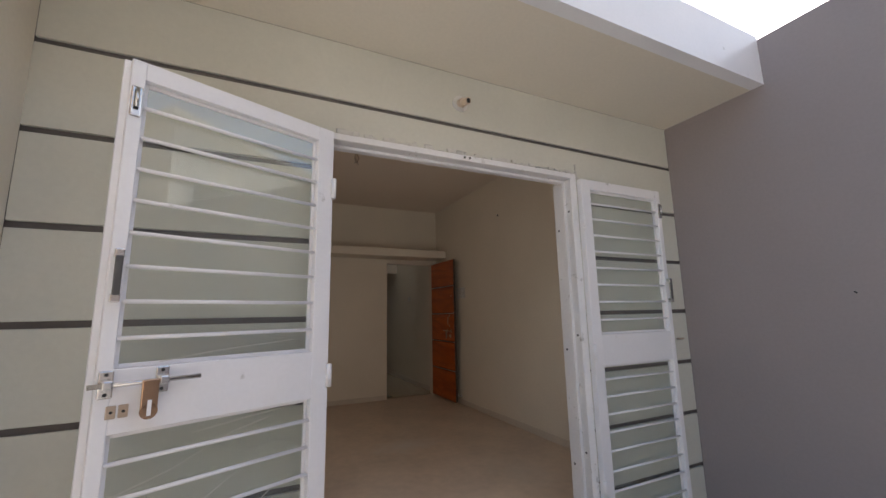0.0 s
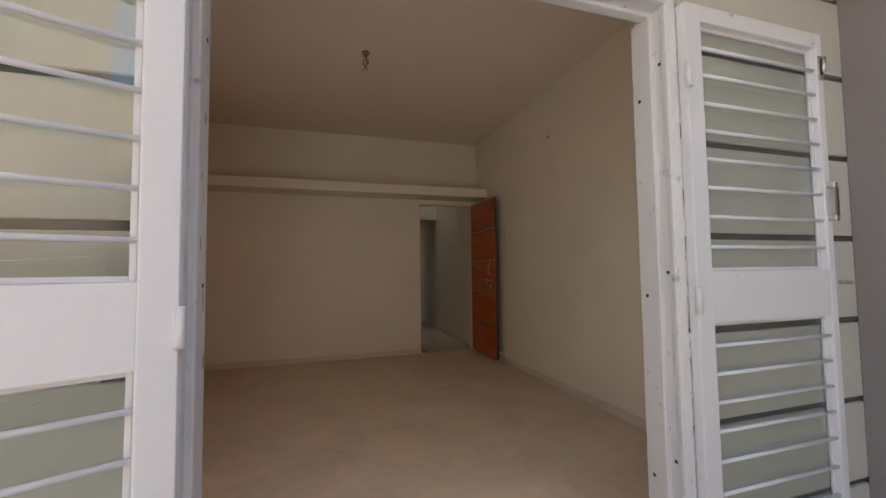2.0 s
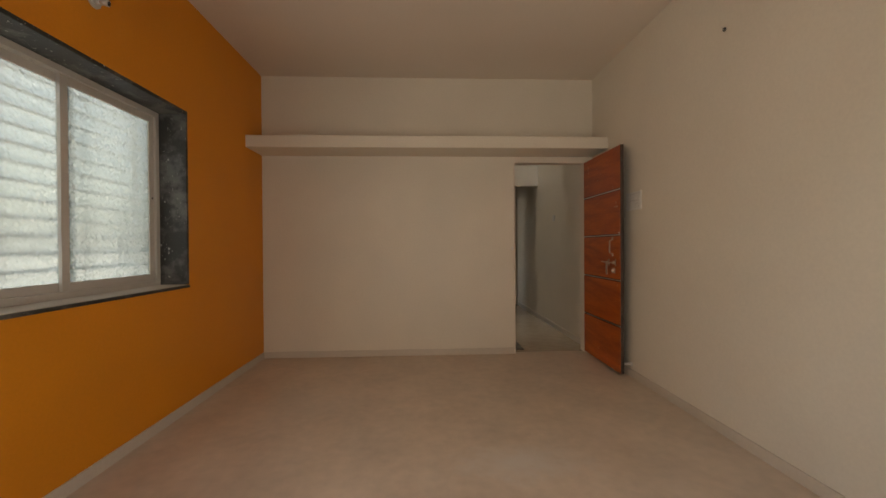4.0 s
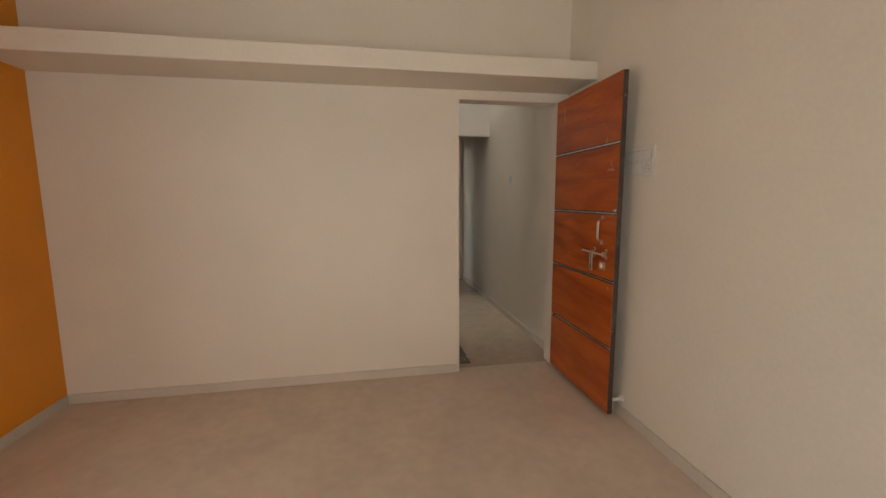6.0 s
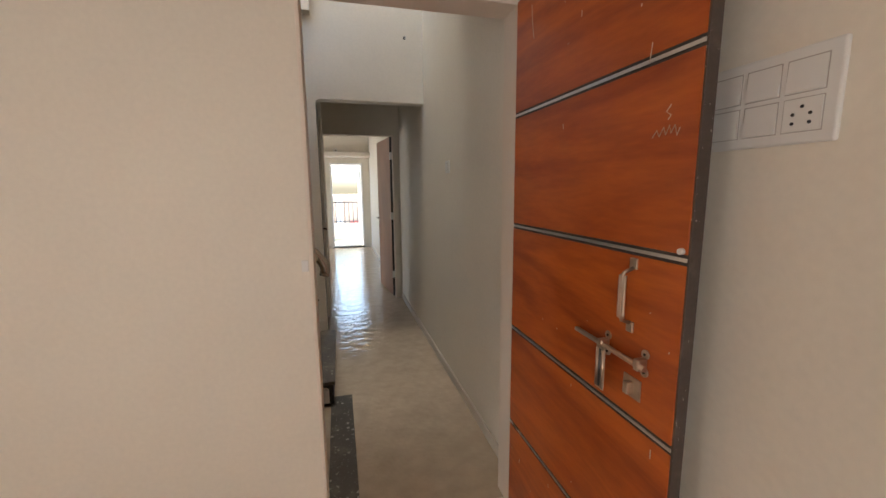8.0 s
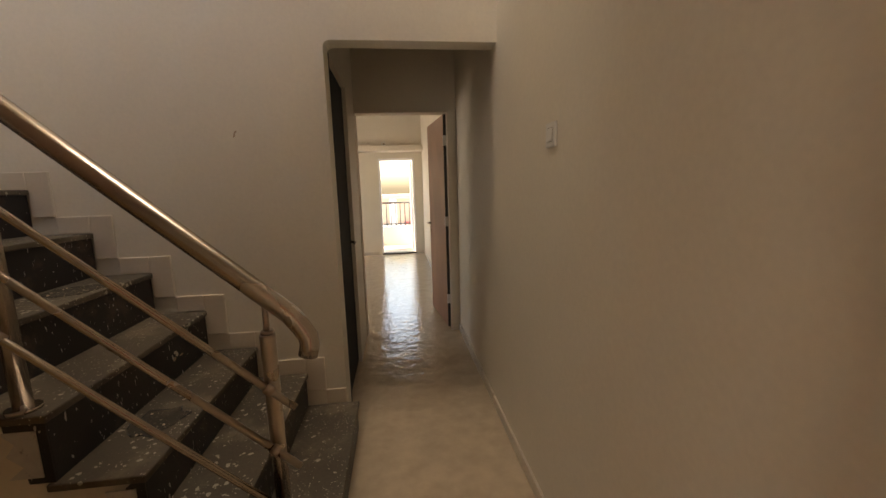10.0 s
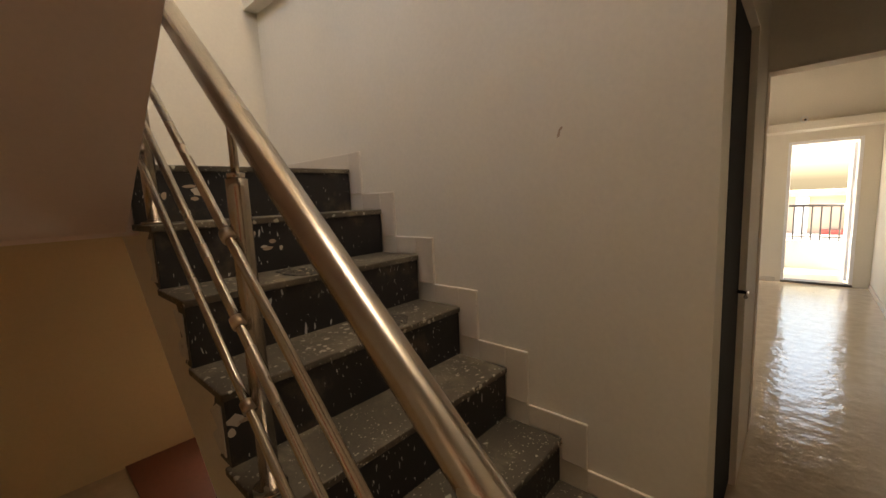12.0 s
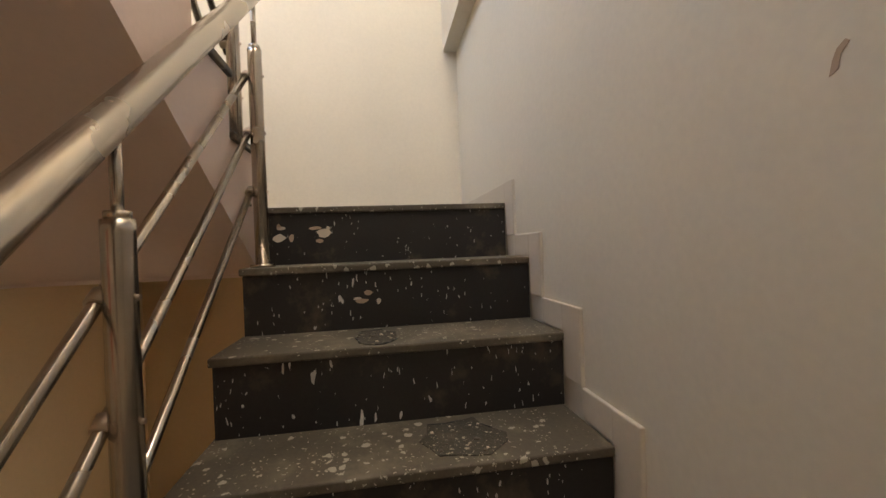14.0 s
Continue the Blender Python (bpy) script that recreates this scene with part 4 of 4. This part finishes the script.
lamp_holder("lamp_holder", pose(0.10, 7.80, 2.23), M_CERAMIC, "bare bulb holder above the balcony door")


def balcony_door():
    ob = empty("door_4")
    tagged(ob, "white balcony door standing open beside its frame", "door", kind="structure")
    for a, b in ((-0.041, -0.005), (0.655, 0.691)):
        part("jamb", block(a, b, YB - 0.01, YB + 0.14, 0.03, 1.98, 0.003), M_WHITE, ob)
    part("head", block(-0.005, 0.655, YB - 0.01, YB + 0.14, 1.94, 1.981, 0.003), M_WHITE, ob)
    part("sill", block(-0.041, 0.691, YB - 0.012, YB + 0.15, 0.0, 0.032, 0.003), M_GRANITE2, ob, "dark stone sill")
    leaf = part("leaf", block(0.615, 0.650, YB + 0.15, YB + 0.80, 0.05, 1.92, 0.003), M_WHITE, ob)
    part("handle", tube([(0.605, YB + 0.72, 0.95), (0.605, YB + 0.72, 1.07)], 0.008, 8), M_CHROME, leaf)
    return ob


M_GRANITE2 = material("dark_stone_sill", (0.04, 0.035, 0.032), 0.35, vary=0.3, bump=0.04)
balcony_door()
wall("balcony_floor", -1.4, 1.6, YB + 0.15, 9.55, -0.12, 0.02, M_FLOOR, (), "tiled balcony floor")
# out-of-view slab added to keep direct sun off the balcony
wall("balcony_roof", -1.4, 1.6, YB + 0.15, 9.65, 2.75, 2.87, M_CEIL, (), "added unseen slab that shades the balcony")
wall("balcony_parapet", -1.4, 1.6, 9.42, 9.55, 0.02, 0.47, M_PALEGREEN, (), "low pale green balcony wall")


def railing():
    ob = empty("balcony_railing")
    tagged(ob, "dark iron balcony railing on the low wall", "railing")
    part("top_rail", tube([(-1.4, 9.49, 1.04), (1.6, 9.49, 1.04)], 0.022, 10), M_IRON, ob)
    part("bottom_rail", tube([(-1.4, 9.49, 0.53), (1.6, 9.49, 0.53)], 0.012, 8), M_IRON, ob)
    for k in range(28):
        x = -1.38 + k * 0.11
        part("baluster", tube([(x, 9.49, 0.468), (x, 9.49, 1.03)], 0.011, 8), M_IRON, ob)
    return ob


railing()


# ---- stair ----
NX = (0.02, -0.25, -0.50, -0.738, -0.976, -1.222, -1.475, -1.728)
NZ = (0.168, 0.360, 0.535, 0.752, 0.970, 1.187, 1.407, 1.630)
SY0, SY1 = 1.062, YS - 0.012
XE = -2.66


def staircase():
    ob = empty("staircase", pose(0, 0, 0))
    tagged(ob, "two-flight stair with dusty black granite steps flecked with paint", "staircase")
    # plastered body: saw-toothed above, sloping soffit below
    top = []
    for i in range(8):
        top += [(NX[i] - 0.022, (NZ[i - 1] if i else 0.0) - (0.026 if i else 0.0)), (NX[i] - 0.022, NZ[i] - 0.026)]
    outline = top + [(XE, NZ[7] - 0.026), (XE, 1.365), (-2.12, 1.365), (-0.60, 0.0)]
    part("body", prism(outline, "y", SY0 + 0.012, YS), M_CREAM, ob, "cream plastered stair body")
    rnd = random.Random(2)
    for i in range(8):
        back = NX[i + 1] - 0.02 if i < 7 else XE
        z = NZ[i]
        low = (NZ[i - 1] if i else 0.0)
        edge = SY0 - 0.012 + rnd.uniform(-0.004, 0.004)
        if i < 7:
            part("tread", block(back, NX[i] + 0.012, edge, SY1, z - 0.024, z, 0.004), M_TREAD, ob, "dusty granite tread with spilt paint")
        else:
            part("landing", block(back, NX[i] + 0.012, 0.125, SY1, z - 0.024, z, 0.004), M_TREAD, ob, "dusty granite landing")
        part("riser", block(NX[i] - 0.020, NX[i], SY0 + 0.004, SY1, low, z - 0.024, 0.001), M_RISER, ob, "black granite riser with drops of paint")
        # ragged return of stone and mortar on the open side
        pts = [(NX[i] - 0.001, low), (NX[i] - 0.001, z - 0.025)]
        n = 7
        for k in range(n + 1):
            h = z - 0.025 - (z - 0.025 - low) * k / n
            pts.append((NX[i] - 0.030 - rnd.uniform(0.0, 0.085), h))
        part("stone_return", prism(pts, "y", SY0 - 0.001, SY0 + 0.012), M_RISER, ob, "ragged black stone edge")
        pts = [(NX[i] - 0.028, low + 0.02), (NX[i] - 0.028, z - 0.05)]
        for k in range(5):
            h = z - 0.05 - (z - 0.07 - low) * k / 4
            pts.append((NX[i] - 0.045 - rnd.uniform(0.0, 0.085), h))
        part("mortar_patch", prism(pts, "y", SY0 - 0.004, SY0 + 0.0), M_ROUGHPLASTER, ob, "crumbling pale mortar")
    # landing slab and upper flight
    part("landing_slab", block(XE, -1.75, 0.125, SY0 + 0.011, 1.365, NZ[7] - 0.026), M_SOFFIT, ob)
    up = [(-1.75, NZ[7] - 0.026), (-1.75, 1.38), (-0.05, 1.38 + 1.70 * 0.66), (-0.05, 3.05)]
    for k in range(6, 0, -1):
        z = NZ[7] + k * 0.2029
        up += [(-1.73 + k * 0.24, z), (-1.73 + (k - 1) * 0.24, z)]
    part("upper_flight", prism(up, "y", 0.125, 1.035), M_SOFFIT, ob, "dusky painted soffit of the upper flight")
    for k in range(1, 7):
        z = NZ[7] + k * 0.2029
        x1 = -1.73 + (k - 1) * 0.24
        part("tread", block(x1 - 0.012, x1 + 0.24, 0.127, 1.05, z + 0.0005, z + 0.024, 0.004), M_TREAD, ob, "dusty granite tread with spilt paint")
    return ob


staircase()


def stair_skirting():
    """Stepped skirting tiles fixed to the wall beside the flight."""
    ob = empty("stair_skirting")
    tagged(ob, "stepped cream skirting along the stair wall", "baseboard", kind="structure")
    for i in range(8):
        x0, x1 = (NX[i + 1] + 0.105 if i < 7 else XE), min(NX[i] + 0.105, -0.037)
        z0, z1 = NZ[i] + 0.0, NZ[i] + 0.085
        low = NZ[i - 1] + 0.085 if i else 0.0
        if i:
            part("tile", block(NX[i] + 0.002, x1, YS - 0.012, YS + 0.001, low, z1, 0.004), M_CREAM2, ob)
        part("tile", block(x0, min(NX[i] + 0.002, -0.037), YS - 0.011, YS + 0.001, z0, z1, 0.004), M_CREAM2, ob)
    part("tile", block(XE, XE + 0.011, 0.13, YS - 0.013, NZ[7], NZ[7] + 0.085, 0.002), M_CREAM2, ob)


M_CREAM2 = material("painted_skirting", (0.63, 0.55, 0.45), 0.55, vary=0.06, bump=0.06)
stair_skirting()


def stair_rail(name, posts, y, dx, slope, z_off, x_end, label, bend):
    """Steel handrail on posts with three slanting rails. posts: (x, base z)."""
    ob = empty(name)
    tagged(ob, label, "handrail")
    (xa, za), (xb, zb) = posts[0], posts[-1]

    def line(x, up):
        return za + (x - xa) * slope + up

    far = xb + dx
    pts = ([(x_end + 0.008, y, line(x_end, z_off) - 0.105), (x_end + 0.016, y, line(x_end, z_off) - 0.075), (x_end + 0.014, y, line(x_end, z_off) - 0.045), (x_end - 0.004, y, line(x_end, z_off) - 0.012)] if bend else []) + [(x_end - 0.035 if bend else x_end, y, line(x_end - 0.035 if bend else x_end, z_off))]
    pts.append((far, y, line(far, z_off)))
    part("handrail", tube(pts, 0.030, 20), M_STEEL, ob, "brushed steel handrail dulled by dust")
    for k, up in enumerate((0.598, 0.398, 0.192)):
        x0 = x_end - 0.035 if bend else x_end
        part("rail", tube([(x0, y - 0.031, line(x0, up)), (far, y - 0.031, line(far, up))], 0.0112, 12), M_STEEL, ob)
    for x, z in posts:
        p = part("post", tube([(x, y, z), (x, y, z + 0.745), (x, y, z + 0.765)], 0.0235, 18), M_STEEL, ob)
        part("cap", tube([(x, y, z + 0.764), (x, y, z + 0.772), (x, y, z + 0.778)], 0.019, 14), M_STEEL, p)
        part("pin", tube([(x, y, z + 0.76), (x, y, line(x, z_off) - 0.025)], 0.009, 10), M_STEEL, p)
        part("base_flange", tube([(x, y, z), (x, y, z + 0.010)], 0.042, 20), M_STEEL, p)
        for up in (0.598, 0.398, 0.192):
            zz = line(x, up)
            part("ring", tube([(x - 0.010, y - 0.031, zz + 0.010 * (-slope)), (x + 0.010, y - 0.031, zz + 0.010 * slope)], 0.0165, 12), M_OLDSTEEL, p)
            part("stud", tube([(x, y - 0.031, zz), (x, y + 0.028, zz)], 0.005, 8), M_OLDSTEEL, p)
    return ob


stair_rail("stair_railing", ((-0.115, 0.168), (-0.815, 0.752), (-1.585, 1.407)), 1.095, -0.01, -0.893, 0.888, -0.008, "stainless steel stair railing with three slanting rails", True)
stair_rail("stair_railing", ((-1.66, 1.63), (-0.95, 2.26), (-0.30, 2.87)), 1.0, 0.25, 0.86, 0.86, -1.69, "stainless steel railing of the upper flight", False)

def broken_patch(label, centre, z, w, d, seed):
    """A worn, broken corner of stone filled with dark rough mortar, a thin uneven crust."""
    rnd = random.Random(seed)
    pts = []
    for k in range(16):
        a = 2 * math.pi * k / 16
        r = 1 + rnd.uniform(-0.22, 0.18)
        pts.append((centre[0] + math.cos(a) * w * r, centre[1] + math.sin(a) * d * r))
    ob = empty("mortar_crust")
    tagged(ob, label, "mortar crust")
    part("crust", prism(pts, "z", z - 0.001, z + 0.0022), M_CRUST, ob)
    for k in range(16):
        if rnd.random() < 0.45:
            a, b = pts[k], pts[(k + 1) % 16]
            part("crack", tube([(a[0], a[1], z + 0.001), (b[0], b[1], z + 0.001)], 0.0028, 6), M_DARK, ob)
    for k in range(14):
        a, r = rnd.uniform(0, 6.28), rnd.uniform(0.1, 0.9)
        x, y = centre[0] + math.cos(a) * w * r, centre[1] + math.sin(a) * d * r
        g = rnd.uniform(0.002, 0.005)
        part("grit", block(x - g, x + g, y - g, y + g, z, z + 0.002 + g * 0.8, g * 0.4, 1), M_TREAD if k % 3 else M_CERAMIC, ob)


M_CRUST = splattered("dark_mortar_crust", (0.05, 0.042, 0.03), (0.11, 0.09, 0.06), (0.34, 0.30, 0.22), 0.8, 60, (1, 1, 1), 0.3, 0.3, bump=0.5)
broken_patch("dark crumbling mortar crust on a stair tread", (-1.09, 1.70), 0.970, 0.105, 0.105, 3)
broken_patch("dark crumbling mortar crust on a stair tread", (-1.33, 1.48), 1.187, 0.10, 0.06, 5)
broken_patch("dark crumbling mortar crust on a stair tread", (-0.62, 1.35), 0.535, 0.09, 0.10, 8)

# pale scuffs and chips on the risers
rnd = random.Random(12)
for k in range(5):
    i = (7, 7, 6, 4, 3)[k]
    y = (1.13, 1.28, 1.45, 1.12, 1.75)[k]
    z = NZ[i] - (0.09, 0.11, 0.12, 0.1, 0.12)[k]
    sc = empty("paint_scuff", pose(NX[i], y, z))
    tagged(sc, "pale tan scuff of plaster on a black riser", "paint mark")
    for q in range(4):
        a, b = rnd.uniform(-0.05, 0.05), rnd.uniform(-0.03, 0.03)
        w, h = rnd.uniform(0.008, 0.03), rnd.uniform(0.005, 0.018)
        pts = [(a + w * math.cos(t) * rnd.uniform(0.7, 1.2), b + h * math.sin(t) * rnd.uniform(0.6, 1.2)) for t in [x * 0.7 for x in range(9)]]
        part("fleck", prism(pts, "x", -0.0005, 0.0012), M_TAN if q % 2 else M_SKIRT, sc)

# small nail and stain marks
mark = empty("wall_mark", pose(-0.497, YS, 1.658))
tagged(mark, "small brown chip in the cream stair wall", "wall mark")
part("chip", prism([(-0.009, -0.020), (0.001, -0.014), (0.004, 0.002), (0.013, 0.013), (0.009, 0.017), (0.000, 0.010), (-0.005, -0.002)], "y", -0.0012, 0.001), M_TAN, mark)
nail = empty("nail", pose(0.633, -5.10, 1.30))
tagged(nail, "rusty nail in the grey boundary wall", "nail")
part("shank", tube([(0.002, 0, 0), (-0.02, 0, 0.004)], 0.003, 8), M_DARK, nail)

# ---- surroundings ----
def house(name, x, y, w, d, floors, mat, label, face):
    """A neighbouring house: walls, roof slab, windows with panes, balconies with railings."""
    ob = empty(name)
    tagged(ob, label, "house")
    h = floors * 3.0 + 0.6
    part("wall", block(x - w / 2, x + w / 2, y, y + d, -0.2, h), mat, ob)
    part("roof", block(x - w / 2 - 0.25, x + w / 2 + 0.25, y - 0.25, y + d + 0.25, h, h + 0.18, 0.02), M_FAR, ob)
    yf = y if face < 0 else y + d
    for f in range(floors):
        for k in range(int(w // 2.4)):
            cx = x - w / 2 + 1.2 + k * 2.4
            z = 0.9 + f * 3.0
            ya, yb = (yf - 0.05, yf + 0.02) if face < 0 else (yf - 0.02, yf + 0.05)
            win = part("window", block(cx - 0.62, cx + 0.62, ya, yb, z, z + 1.3, 0.01), M_WHITE, ob)
            part("pane", block(cx - 0.54, cx + 0.54, ya - 0.01, yb + 0.01, z + 0.07, z + 1.23), M_FARGLASS, win)
            if f:
                s = -1 if face < 0 else 1
                b0, b1 = sorted((yf, yf + s * 0.9))
                bal = part("balcony", block(cx - 0.95, cx + 0.95, b0, b1, z - 0.95, z - 0.8, 0.01), M_FAR, ob)
                yr = yf + s * 0.85
                part("parapet", block(cx - 0.95, cx + 0.95, min(yr, yr + s * 0.06), max(yr, yr + s * 0.06), z - 0.8, z + 0.05, 0.01), mat, bal)
    return ob


house("house", -3.0, -22.0, 11.0, 7.0, 3, M_TAN, "tan three-storey house across the street", 1)
house("house", 8.5, -20.5, 9.0, 7.0, 2, M_FAR, "pale two-storey house across the street", 1)
low = empty("garden_shed")
tagged(low, "low tan outbuilding beyond the balcony", "outbuilding")
part("wall", block(-3.5, 4.5, 17.0, 19.0, -0.2, 0.95), M_TAN, low)
part("roof", block(-3.7, 4.7, 16.8, 19.2, 0.95, 1.12, 0.02), M_TAN, low)
part("ledge", block(0.60, 1.12, 16.70, 16.90, -0.15, -0.02, 0.01), M_REDPAINT, low, "faded red painted ledge")
for k in range(7):
    part("pier", block(-3.3 + k * 1.1, -3.0 + k * 1.1, 16.9, 17.02, -0.15, 0.95, 0.01), M_FAR if k % 2 else M_REDFLOOR, low)
